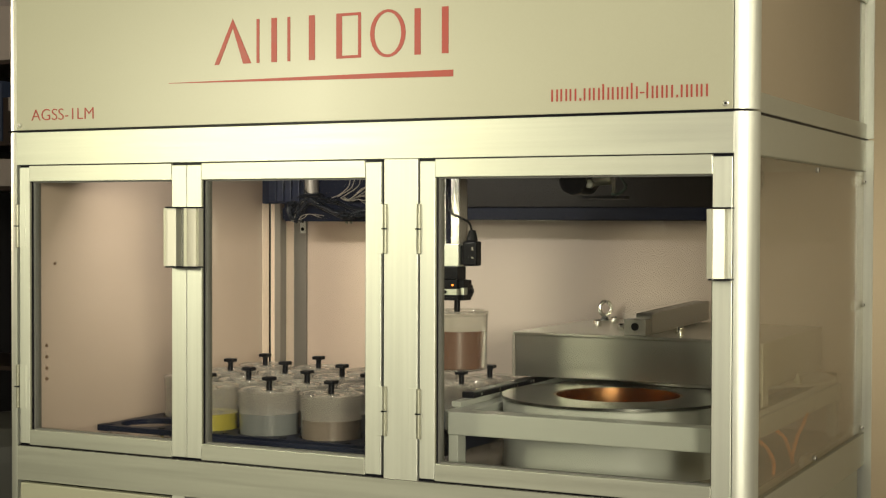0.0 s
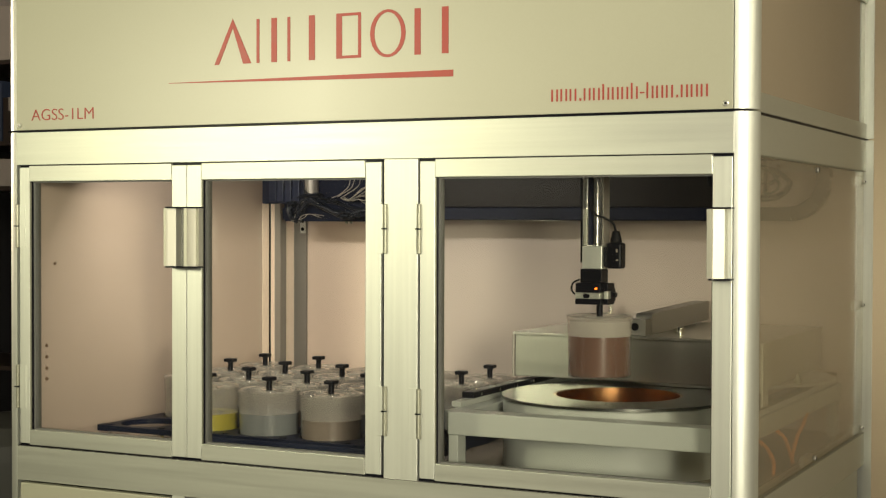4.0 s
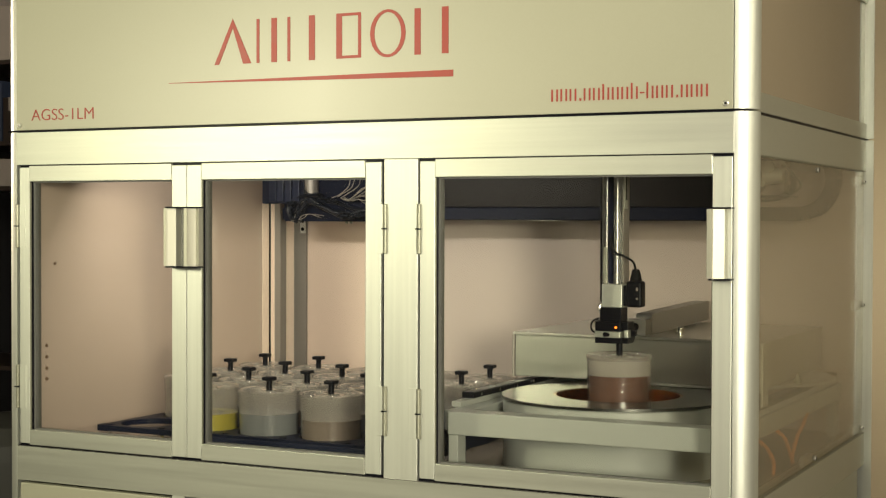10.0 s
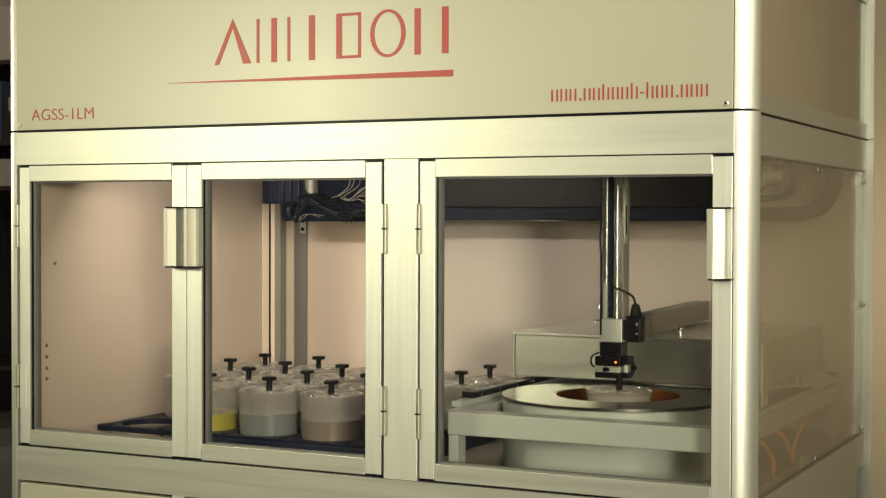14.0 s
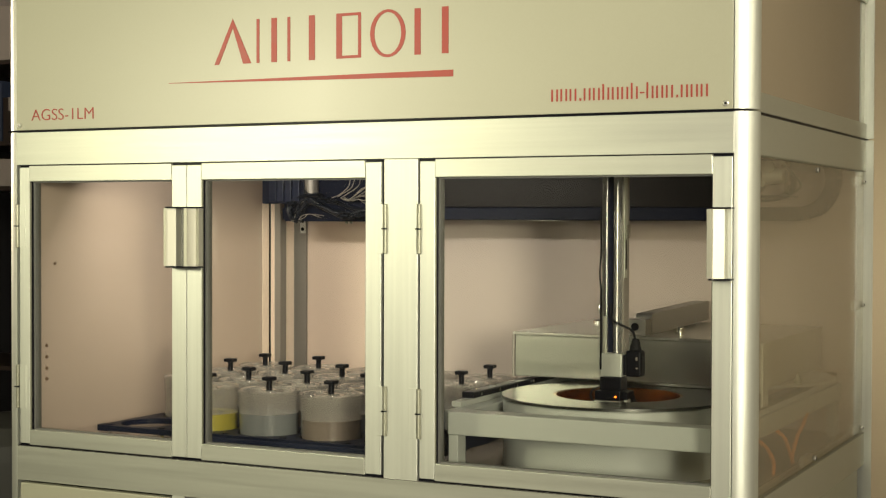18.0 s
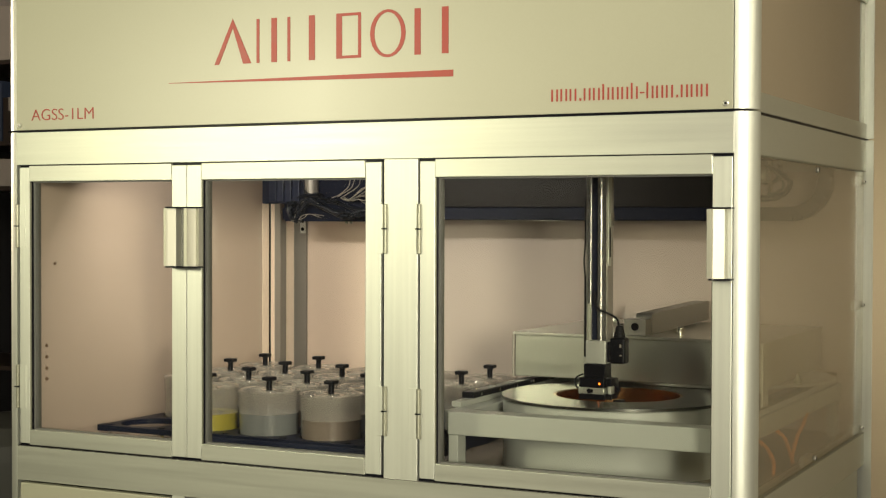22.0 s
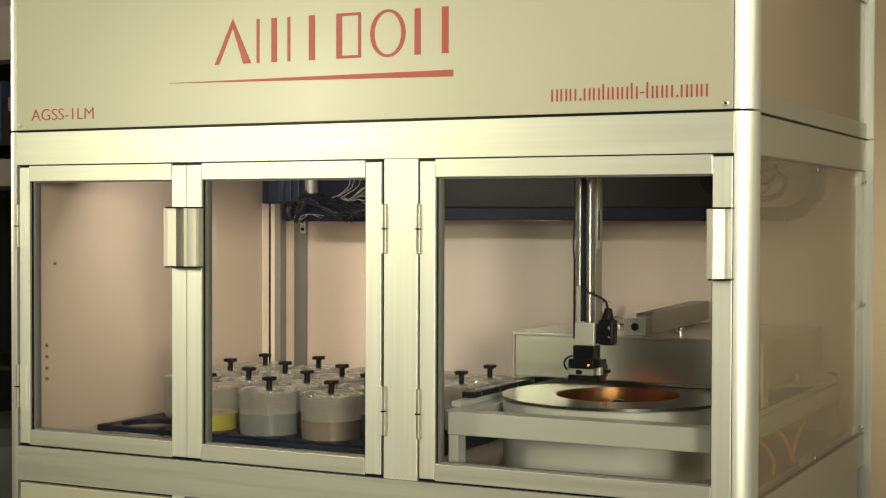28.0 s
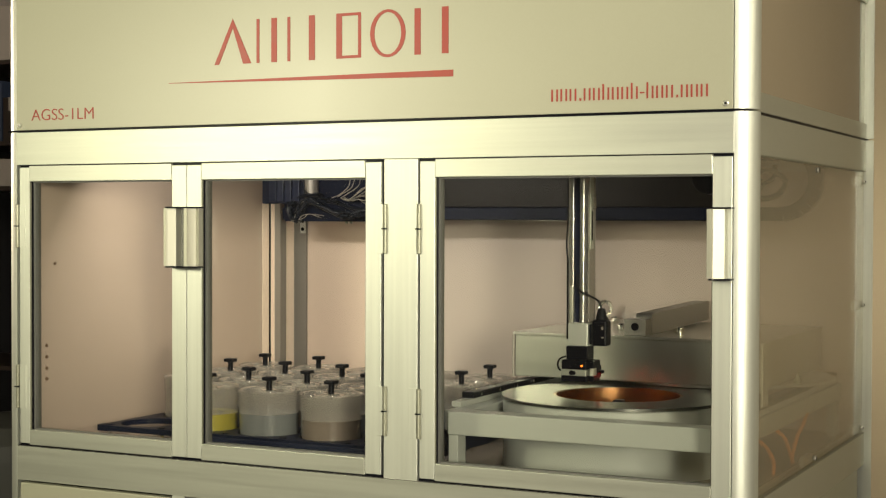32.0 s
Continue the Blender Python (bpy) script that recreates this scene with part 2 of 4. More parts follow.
def setting(name, bm, mat, label=""):
    return tagged(new(name, mesh_of(name, bm, mat)), label, kind="structure")


def B():
    return bmesh.new()


def screw(parent, x, y, z, axis, r=0.005, mat=None):
    bm = B()
    cyl(bm, (x, y, z), r, 0.004, axis, 16, bevel=0.0012)
    s = part("screw", bm, mat or CHROME, parent)
    bm = B()
    if axis == "y":
        cyl(bm, (x, y - 0.0025, z), r * 0.45, 0.002, "y", 6)
    elif axis == "x":
        cyl(bm, (x + 0.0025, y, z), r * 0.45, 0.002, "x", 6)
    else:
        cyl(bm, (x, y, z + 0.0025), r * 0.45, 0.002, "z", 6)
    part("socket", bm, BLACK, s)
    return s


# ---- the room ----
setting("floor", box(B(), -6.5, 4.5, -8, 4.8, -0.1, 0), FLOORMAT)
setting("wall_behind", box(B(), -1.2, 4.5, 2.0, 2.12, 0, 3.3), WALL)
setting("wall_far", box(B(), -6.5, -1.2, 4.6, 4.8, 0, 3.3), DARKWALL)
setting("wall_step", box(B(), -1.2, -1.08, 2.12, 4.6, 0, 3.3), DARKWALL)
# unseen east wall, pale to bounce light onto the cabinet side
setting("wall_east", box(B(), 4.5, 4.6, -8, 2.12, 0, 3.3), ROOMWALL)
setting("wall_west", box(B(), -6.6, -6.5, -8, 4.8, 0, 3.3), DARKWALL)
# unseen south wall, near-black to dim what the cover reflects
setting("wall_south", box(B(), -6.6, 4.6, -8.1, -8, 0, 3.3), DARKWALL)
setting("ceiling", box(B(), -6.6, 4.6, -8.1, 4.8, 3.3, 3.4), ROOMWALL)

# ---- the cabinet ----
XL, XR, D = -1.766, -0.0224, 1.2
Z0, Z1, Z2, Z3 = 0.8235, 0.9047, 1.5753, 1.6553
TOP = 2.06
cabinet = thing("measuring_cabinet", (0, 0, 0), "tall aluminium-framed laboratory cabinet with glazed doors", "cabinet")


def round_post(cx, cy, sx, sy, z0, z1):
    """An upright 40 mm profile with one big rounded corner that looks out towards (sx, sy)."""
    r = 0.04
    pts = [(cx, cy)] + [(cx + sx * r * math.cos(a), cy + sy * r * math.sin(a)) for a in [i * math.pi / 2 / 12 for i in range(13)]]
    return sheet(B(), pts, "z", z0, z1)


for cx, sx in ((XL, -1), (XR, 1)):
    for cy, sy in ((0.04, -1), (D - 0.04, 1)):
        part("post", round_post(cx, cy, sx, sy, 0.08, Z3 - 0.002), ALU_V, cabinet)
        part("upper_post", round_post(cx, cy, sx, sy, Z3 + 0.0025, TOP), ALU_V, cabinet)
        bm = B()
        cyl(bm, (cx + sx * 0.012, cy + sy * 0.012, 0.04), 0.028, 0.08, "z", 20, 0.02)
        part("foot", bm, RUBBER, cabinet)
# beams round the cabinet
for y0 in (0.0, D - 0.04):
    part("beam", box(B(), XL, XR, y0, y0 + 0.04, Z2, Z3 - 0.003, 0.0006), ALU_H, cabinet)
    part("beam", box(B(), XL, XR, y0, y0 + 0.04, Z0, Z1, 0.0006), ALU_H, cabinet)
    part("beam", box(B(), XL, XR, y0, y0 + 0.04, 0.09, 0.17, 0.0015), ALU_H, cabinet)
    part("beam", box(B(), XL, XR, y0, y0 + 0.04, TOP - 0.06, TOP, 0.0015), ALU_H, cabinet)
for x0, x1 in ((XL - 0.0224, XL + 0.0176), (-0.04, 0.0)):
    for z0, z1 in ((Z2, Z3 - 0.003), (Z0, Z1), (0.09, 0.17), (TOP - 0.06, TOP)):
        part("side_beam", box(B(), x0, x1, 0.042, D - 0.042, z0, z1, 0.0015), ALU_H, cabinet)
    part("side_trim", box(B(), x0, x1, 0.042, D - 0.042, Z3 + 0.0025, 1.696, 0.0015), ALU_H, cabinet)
part("gasket_strip", box(B(), XL - 0.03, -0.002, 0.004, D - 0.004, Z3 - 0.003, Z3 + 0.0025), BLACK, cabinet)
part("centre_post", box(B(), -0.7677, -0.6878, 0.0, 0.04, Z1, Z2, 0.0015), ALU_V, cabinet)
part("groove", box(B(), -0.7735, -0.7682, 0.006, 0.038, Z1, Z2), BLACK, cabinet)
part("groove", box(B(), -0.6873, -0.6830, 0.006, 0.038, Z1, Z2), BLACK, cabinet)

# upper box
front = part("front_panel", box(B(), XL + 0.0015, XR - 0.002, -0.002, 0.012, Z3 + 0.0025, TOP - 0.062, 0.0005), PANEL, cabinet, "cream painted front panel with red print")
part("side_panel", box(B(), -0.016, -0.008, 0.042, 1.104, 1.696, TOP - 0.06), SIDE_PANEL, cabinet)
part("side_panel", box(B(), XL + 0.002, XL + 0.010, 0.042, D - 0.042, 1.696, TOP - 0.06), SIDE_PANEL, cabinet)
part("panel_edge", box(B(), -0.016, -0.006, 1.112, 1.158, 1.696, TOP - 0.06), ALU_V, cabinet)
part("top_panel", box(B(), XL, XR, 0.04, D - 0.04, TOP - 0.012, TOP - 0.002), PANEL_LOW, cabinet)
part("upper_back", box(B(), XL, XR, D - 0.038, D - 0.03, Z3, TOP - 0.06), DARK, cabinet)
for x, z in ((-1.754, 1.669), (-0.037, 1.668)):
    screw(cabinet, x, -0.004, z, "y", 0.0055, STEEL)
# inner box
# one back wall, split behind the centre post into a brighter and dimmer tint
part("back_liner", box(B(), XL + 0.0, -1.252, D - 0.052, D - 0.044, Z1, Z2), BACKLEFT, cabinet, "left half of the back wall, pinkish, tinted brighter")
part("back_liner", box(B(), -1.25, XR, D - 0.052, D - 0.044, Z1, Z2), BACKMAT, cabinet, "right half of the back wall, greyish, tinted dimmer")
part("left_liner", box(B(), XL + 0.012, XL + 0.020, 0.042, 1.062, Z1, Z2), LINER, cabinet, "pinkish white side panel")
part("deck", box(B(), XL + 0.005, -0.042, 0.041, D - 0.053, Z1 - 0.012, Z1), DECK, cabinet)
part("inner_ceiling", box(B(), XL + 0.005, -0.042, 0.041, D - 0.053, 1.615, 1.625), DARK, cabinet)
part("inner_post", box(B(), -1.7270, -1.7062, 1.066, 1.1, Z1, Z2, 0.001), POSTMAT, cabinet)
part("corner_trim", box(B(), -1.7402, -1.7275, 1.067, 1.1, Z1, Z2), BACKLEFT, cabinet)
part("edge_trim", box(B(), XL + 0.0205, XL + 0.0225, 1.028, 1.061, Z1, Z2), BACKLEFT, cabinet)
part("inner_post", box(B(), -1.7036, -1.660, 1.138, 1.1475, Z1, 1.5, 0.0015), POSTMAT, cabinet)
bracket = part("bracket", box(B(), -1.6793, -1.661, 1.1345, 1.1375, 1.405, 1.458, 0.0008), STEEL, cabinet)
for z in (1.418, 1.442):
    bm = B()
    cyl(bm, (-1.670, 1.1335, z), 0.0055, 0.003, "y", 12)
    part("bolt", bm, BLACK, bracket)
part("edge_strip", box(B(), XL + 0.012, XL + 0.0254, 1.062, 1.0665, Z1, Z2), BLACK, cabinet)
# four holes in the liner; the last entry is a small smudge
for y, z in ((0.080, 1.139), (0.080, 1.112), (0.080, 1.084), (0.080, 1.058), (0.110, 1.338)):
    bm = B()
    cyl(bm, (-1.7455, y, z), 0.0045, 0.003, "x", 16)
    part("hole", bm, HOLE, cabinet)
# right side window of the cabinet
part("window_gasket", box(B(), -0.012, 0.0008, 0.045, 1.157, Z2 - 0.0025, Z2 - 0.0005), HINGE, cabinet)
part("window_gasket", box(B(), -0.012, 0.0008, 0.045, 1.157, Z1 + 0.0005, Z1 + 0.0025), HINGE, cabinet)
side_window = part("side_window", box(B(), -0.010, -0.005, 0.045, 1.157, Z1 - 0.004, Z2 + 0.002), POLY, cabinet, "smoky clear plastic side window with a reflected veil in its haze")
for y, z in ((0.619, 1.561), (1.152, 1.548), (1.152, 1.234), (0.614, 0.917), (1.146, 0.920), (0.10, 1.561)):
    screw(cabinet, -0.003, y, z, "x", 0.006, STEEL)
for y, z in ((1.130, 1.234), (1.128, 1.548), (1.12, 0.918), (0.59, 0.916)):
    part("clip", box(B(), -0.022, -0.011, y - 0.05, y + 0.028, z - 0.012, z + 0.012, 0.002), STEEL, cabinet)
part("lower_side_panel", box(B(), -0.014, -0.008, 0.042, 1.118, 0.17, Z0), PANEL_LOW, cabinet)
part("lower_side_panel", box(B(), XL + 0.0, XL + 0.006, 0.042, D - 0.042, 0.17, Z0), PANEL_LOW, cabinet)
part("lower_back", box(B(), XL, XR, D - 0.038, D - 0.03, 0.17, Z0), PANEL_LOW, cabinet)
for x0, x1 in ((-1.757, -1.319), (-1.272, -0.80), (-0.76, -0.03)):
    part("lower_door", box(B(), x0, x1, -0.001, 0.02, 0.175, Z0 - 0.006, 0.003), PANEL_LOW, cabinet)
for x0, x1 in ((-1.313, -1.278), (-0.795, -0.765)):
    part("lower_post", box(B(), x0, x1, 0.002, 0.04, 0.17, Z0), ALU_V, cabinet)

# ---- glazed doors ----
ZD, ZB = 1.5358, 0.9449
ZT, ZU = 1.5690, 0.9105


def hinge(door, x, z, side=-1):
    bm = B()
    cyl(bm, (x, -0.002, z - 0.0262), 0.0046, 0.0505, "z", 14, bevel=0.0008)
    cyl(bm, (x, -0.002, z + 0.0262), 0.0046, 0.0505, "z", 14, bevel=0.0008)
    box(bm, x - 0.0045, x + 0.0045, -0.0005, 0.005, z - 0.052, z + 0.052)
    part("hinge", bm, HINGE, door)
    part("hinge_leaf", box(B(), min(x + side * 0.024, x + side * 0.006), max(x + side * 0.024, x + side * 0.006), -0.0016, 0.0, z - 0.052, z + 0.052, 0.0004), ALU_V, door)
    bm = B()
    cyl(bm, (x - 0.001, -0.004, z), 0.0062, 0.0028, "z", 12)
    part("hinge_pin", bm, BLACK, door)


def grip_right(door, x0, x1, z0, z1):
    """The matching handle of the other leaf, with a face that slopes away."""
    w = x1 - x0
    pts = [(x0, -0.006), (x0, -0.028), (x0 + 0.03 * w, -0.031), (x0 + 0.29 * w, -0.031), (x0 + 0.34 * w, -0.027), (x0 + 0.70 * w, -0.014), (x1, -0.0165), (x1, -0.001), (x0 + 0.5 * w, -0.001), (x0 + 0.5 * w, -0.006)]
    part("handle", sheet(B(), pts, "z", z0, z1), HANDLE, door, "bright aluminium handle")
    cpts = [(x0 - 0.02, 0.0), (x0 - 0.02, -0.026), (x0, -0.0325), (x0 + 0.32 * w, -0.0325), (x1 + 0.001, -0.022), (x1 + 0.001, 0.0)]
    for z in (z0 - 0.0035, z1):
        part("end_cap", sheet(B(), cpts, "z", z, z + 0.0035), BLACK, door)
    # dark piece that gives the hollow between the handles its shade
    part("hollow_shade", box(B(), x0 - 0.017, x0 - 0.001, -0.012, -0.0005, z0, z1), GASKET, door)


def grip(door, x0, x1, z0, z1):
    """A hollow drawn handle with a sloping face and dark end caps."""
    w = x1 - x0
    pts = [(x0, -0.001), (x0 + 0.03 * w, -0.029), (x0 + 0.06 * w, -0.031), (x0 + 0.24 * w, -0.031), (x0 + 0.30 * w, -0.028), (x0 + 0.74 * w, -0.019), (x0 + 0.76 * w, -0.001)]
    part("handle", sheet(B(), pts, "z", z0, z1), HANDLE, door, "bright aluminium handle")
    cpts = [(x0 - 0.001, 0.0), (x0 + 0.1 * w, -0.028), (x0 + 0.18 * w, -0.032), (x0 + 0.86 * w, -0.032), (x1 + 0.001, -0.023), (x1 + 0.001, 0.0)]
    for z in (z0 - 0.0035, z1):
        part("end_cap", sheet(B(), cpts, "z", z, z + 0.0035), BLACK, door)


def glazed_door(x0, x1, s0, s1, hinges, handles):
    bm = B()
    outer = [(s0 - 0.002, ZB - 0.002), (s1 + 0.002, ZB - 0.002), (s1 + 0.002, ZD + 0.002), (s0 - 0.002, ZD + 0.002)]
    inner = [(s0 + 0.0075, ZB + 0.003), (s1 - 0.0045, ZB + 0.003), (s1 - 0.0045, ZD - 0.003), (s0 + 0.0075, ZD - 0.003)]
    loops = [[bm.verts.new((x, y, z)) for x, z in ring_] for ring_, y in ((outer, 0.012), (inner, 0.012), (inner, 0.024), (outer, 0.024))]
    for one, two in zip(loops, loops[1:] + loops[:1]):
        for i in range(4):
            bm.faces.new((one[i], one[(i + 1) % 4], two[(i + 1) % 4], two[i]))
    door = part("glazed_door", bm, GASKET, cabinet, "closed glazed door in an aluminium frame")
    part("stile", box(B(), x0, s0, 0.0, 0.036, ZU + 0.0015, ZT, 0.0012), ALU_V, door)
    part("stile", box(B(), s1, x1, 0.0, 0.036, ZU + 0.0015, ZT, 0.0012), ALU_V, door)
    part("rail", box(B(), s0 + 0.0006, s1 - 0.0006, -0.001, 0.036, ZD, ZT + 0.0042, 0.0012), ALU_H, door)
    part("rail", box(B(), s0 + 0.0006, s1 - 0.0006, -0.001, 0.036, ZU - 0.001, ZB, 0.0012), ALU_H, door)
    part("pane", box(B(), s0 + 0.004, s1 - 0.003, 0.016, 0.020, ZB + 0.001, ZD - 0.001), GLASS, door, "clear glass pane")
    part("pane_bead", box(B(), s0 - 0.001, s0 + 0.004, 0.0245, 0.0365, ZB, ZD), BEAD, door)
    part("jamb_strip", box(B(), s0 + 0.0002, s0 + 0.0014, 0.002, 0.0065, ZB, ZD), HINGE, door)
    part("jamb_gasket", box(B(), s0 + 0.0002, s0 + 0.0026, 0.0066, 0.0118, ZB, ZD), BLACK, door)
    for x, z in hinges:
        hinge(door, x, z, 1 if x < -1.7 else -1)
    for h in handles:
        (grip_right if x0 == -1.2710 else grip)(door, *h)
    return door


glazed_door(-1.7574, -1.2722, -1.7277, -1.3121, [(-1.7625, 1.430), (-1.7625, 1.047)], [(-1.314, -1.2765, 1.343, 1.472)])
glazed_door(-1.2710, -0.7740, -1.2316, -0.8120, [(-0.7635, 1.429), (-0.7635, 1.047)], [(-1.2577, -1.2270, 1.343, 1.472)])
glazed_door(-0.6830, -0.0245, -0.6480, -0.0625, [(-0.6838, 1.429), (-0.6838, 1.046)], [(-0.067, -0.022, 1.340, 1.470)])

# black strips set in the gaps round the doors, in place of the shade there
for x0, x1 in ((XL + 0.001, -0.7735), (-0.683, XR - 0.001)):
    part("door_gap_shade", box(B(), x0, x1, 0.0045, 0.0385, ZT + 0.0046, Z2 - 0.0002), BLACK, cabinet)
    part("door_gap_shade", box(B(), x0, x1, 0.0045, 0.0385, Z1 + 0.0018, ZU - 0.0025), BLACK, cabinet)
for x0, x1 in ((-1.7574, -1.7277), (-1.3121, -1.2316), (-0.8120, -0.7740), (-0.6830, -0.6480), (-0.0625, -0.0245)):
    part("stile_gap_shade", box(B(), x0 + 0.0003, x1 - 0.0003, 0.003, 0.0043, ZT + 0.0005, Z2 - 0.0003), BLACK, cabinet)
    part("stile_gap_shade", box(B(), x0 + 0.0003, x1 - 0.0003, 0.003, 0.0043, Z1 + 0.0018, ZU + 0.0012), BLACK, cabinet)
for x0, x1 in ((XL + 0.0005, -1.7530), (-1.2750, -1.2680), (-0.0285, XR - 0.0003)):
    part("door_gap_shade", box(B(), x0, x1, 0.0365, 0.0395, 0.9145, 1.5655), BLACK, cabinet)
part("sill_lip", box(B(), XL + 0.001, XR - 0.001, -0.0015, 0.03, Z1 + 0.0002, Z1 + 0.0016), BRIGHT, cabinet)

# ---- red print on the front panel: plain shapes for the maker's mark, bars for its address ----
PY0, PY1 = -0.0032, -0.0018


def printed(name, outlines):
    bm = B()
    for pts in outlines:
        sheet(bm, pts, "y", PY0, PY1)
    return part(name, bm, RED, front)


def bar(x0, x1, z0, z1):
    return [(x0, z0), (x1, z0), (x1, z1), (x0, z1)]


MZ0, MZ1 = 1.7885, 1.884
mid = (MZ0 + MZ1) / 2
printed("mark_triangle", [[(-1.194, MZ0), (-1.182, MZ0), (-1.1455, MZ1 - 0.016), (-1.1455, MZ1 + 0.004)], [(-1.1455, MZ1 + 0.004), (-1.1455, MZ1 - 0.016), (-1.118, MZ0), (-1.097, MZ0)]])
for x0, x1 in ((-1.083, -1.076), (-1.045, -1.031), (-1.004, -0.997), (-0.695, -0.681), (-0.632, -0.617)):
    printed("mark_bar", [bar(x0, x1, MZ0, MZ1)])
printed("mark_bar", [bar(-0.950, -0.935, MZ0, MZ1)])
printed("mark_square", [bar(-0.882, -0.868, MZ0, MZ1), bar(-0.868, -0.822, MZ1 - 0.006, MZ1), bar(-0.868, -0.822, MZ0, MZ0 + 0.006), bar(-0.829, -0.822, MZ0 + 0.006, MZ1 - 0.006)])
ring = []
for i in range(24):
    a0, a1 = 2 * math.pi * i / 24, 2 * math.pi * (i + 1) / 24
    o, q = (0.042, 0.050), (0.032, 0.044)
    ring.append([(-0.758 + o[0] * math.cos(a0), mid + o[1] * math.sin(a0)), (-0.758 + o[0] * math.cos(a1), mid + o[1] * math.sin(a1)), (-0.758 + q[0] * math.cos(a1), mid + q[1] * math.sin(a1)), (-0.758 + q[0] * math.cos(a0), mid + q[1] * math.sin(a0))])
printed("mark_ring", ring)
printed("mark_swoosh", [[(-1.318, 1.7525), (-0.606, 1.7405), (-0.606, 1.7545), (-1.318, 1.7535)]])
x = -0.392
address = []
for k, tall in enumerate((0, 0, 0, -1, 0, 0, 1, 0, 0, 1, -2, 1, 0, 0, -1, 0, 0, 0)):
    if tall == -1:
        address.append(bar(x + 0.003, x + 0.007, 1.682, 1.687))
        x += 0.010
    elif tall == -2:
        address.append(bar(x + 0.001, x + 0.010, 1.692, 1.695))
        x += 0.012
    else:
        top = 1.706 + 0.007 * tall
        address.append(bar(x + 0.002, x + 0.0055, 1.682, top))
        address.append(bar(x + 0.0125, x + 0.016, 1.682, 1.706))
        x += 0.0194
for pts in address:
    printed("address_bar", [pts])
text = bpy.data.curves.new("model_text", "FONT")
text.body, text.size, text.extrude, text.offset = "AGSS-1LM", 0.036, 0.0004, -0.0003
tob = new("model_text", text)
bpy.context.view_layer.update()
tme = bpy.data.meshes.new_from_object(tob.evaluated_get(bpy.context.evaluated_depsgraph_get()))
bpy.data.objects.remove(tob)
xs, zs = [v.co.x for v in tme.vertices], [v.co.y for v in tme.vertices]
for v in tme.vertices:
    v.co = Vector((-1.718 + (v.co.x - min(xs)) / (max(xs) - min(xs)) * 0.186, -0.0026 - v.co.z, 1.6795 + (v.co.y - min(zs)) / (max(zs) - min(zs)) * 0.0265))
tme.materials.clear()
tme.materials.append(RED)
tagged(new("model_text", tme), "red printed model lettering").parent = front

# ---- sample tray and beakers ----
COLS = (-1.572, -1.398, -1.224, -1.052, -0.880)
ROWS = (0.265, 0.437, 0.609, 0.779)
PZ0, PZ1 = 0.927, 0.940
HOLE_R = 0.0755
tray = thing("sample_tray", (0, 0, 0), "black rack plate with round holes for beakers", "rack")
xe = [-1.664] + [(a + b) / 2 for a, b in zip(COLS, COLS[1:])] + [-0.795]
ye = [0.172] + [(a + b) / 2 for a, b in zip(ROWS, ROWS[1:])] + [0.868]
bm = B()
for i, cx in enumerate(COLS):
    for j, cy in enumerate(ROWS):
        rings = []
        for z in (PZ1, PZ0):
            inner, outer = [], []
            corners = [math.atan2(yy - cy, xx - cx) % (2 * math.pi) for xx in xe[i:i + 2] for yy in ye[j:j + 2]]
            for a in sorted([2 * math.pi * (k + 0.5) / 36 for k in range(36)] + corners):
                c, s = math.cos(a), math.sin(a)
                inner.append(bm.verts.new((cx + HOLE_R * c, cy + HOLE_R * s, z)))
                tx = ((xe[i + 1] - cx) if c > 0 else (xe[i] - cx)) / c
                ty = ((ye[j + 1] - cy) if s > 0 else (ye[j] - cy)) / s
                u = min(tx, ty)
                outer.append(bm.verts.new((cx + u * c, cy + u * s, z)))
            rings.append((inner, outer))
        for k in range(40):
            n = (k + 1) % 40
            bm.faces.new((rings[0][0][k], rings[0][1][k], rings[0][1][n], rings[0][0][n]))
            bm.faces.new((rings[1][0][n], rings[1][1][n], rings[1][1][k], rings[1][0][k]))
            bm.faces.new((rings[0][0][n], rings[1][0][n], rings[1][0][k], rings[0][0][k]))
            bm.faces.new((rings[0][1][k], rings[1][1][k], rings[1][1][n], rings[0][1][n]))
part("plate", bm, NAVY, tray)
part("apron", box(B(), -1.40, xe[-1], 0.1665, 0.1705, Z1 + 0.001, PZ0 + 0.006, 0.0005), NAVY_GLOSS, tray, "navy blue front apron")
part("corner_piece", box(B(), xe[0] - 0.001, xe[0] + 0.03, ye[0] - 0.001, ye[0] + 0.03, PZ0 - 0.001, PZ1 + 0.001), NAVY, tray)
for cx in (-1.645, -1.486, -1.30, -1.138, -0.965, -0.815):
    for cy in (0.19, 0.523, 0.85):
        bm = B()
        cyl(bm, (cx, cy, (Z1 + PZ0) / 2), 0.006, PZ0 - Z1, "z", 12)
        part("standoff", bm, CHROME, tray)
        bm = B()
        cyl(bm, (cx, cy, PZ1 + 0.001), 0.009, 0.003, "z", 16)
        part("bolt_head", bm, BLACK, tray)


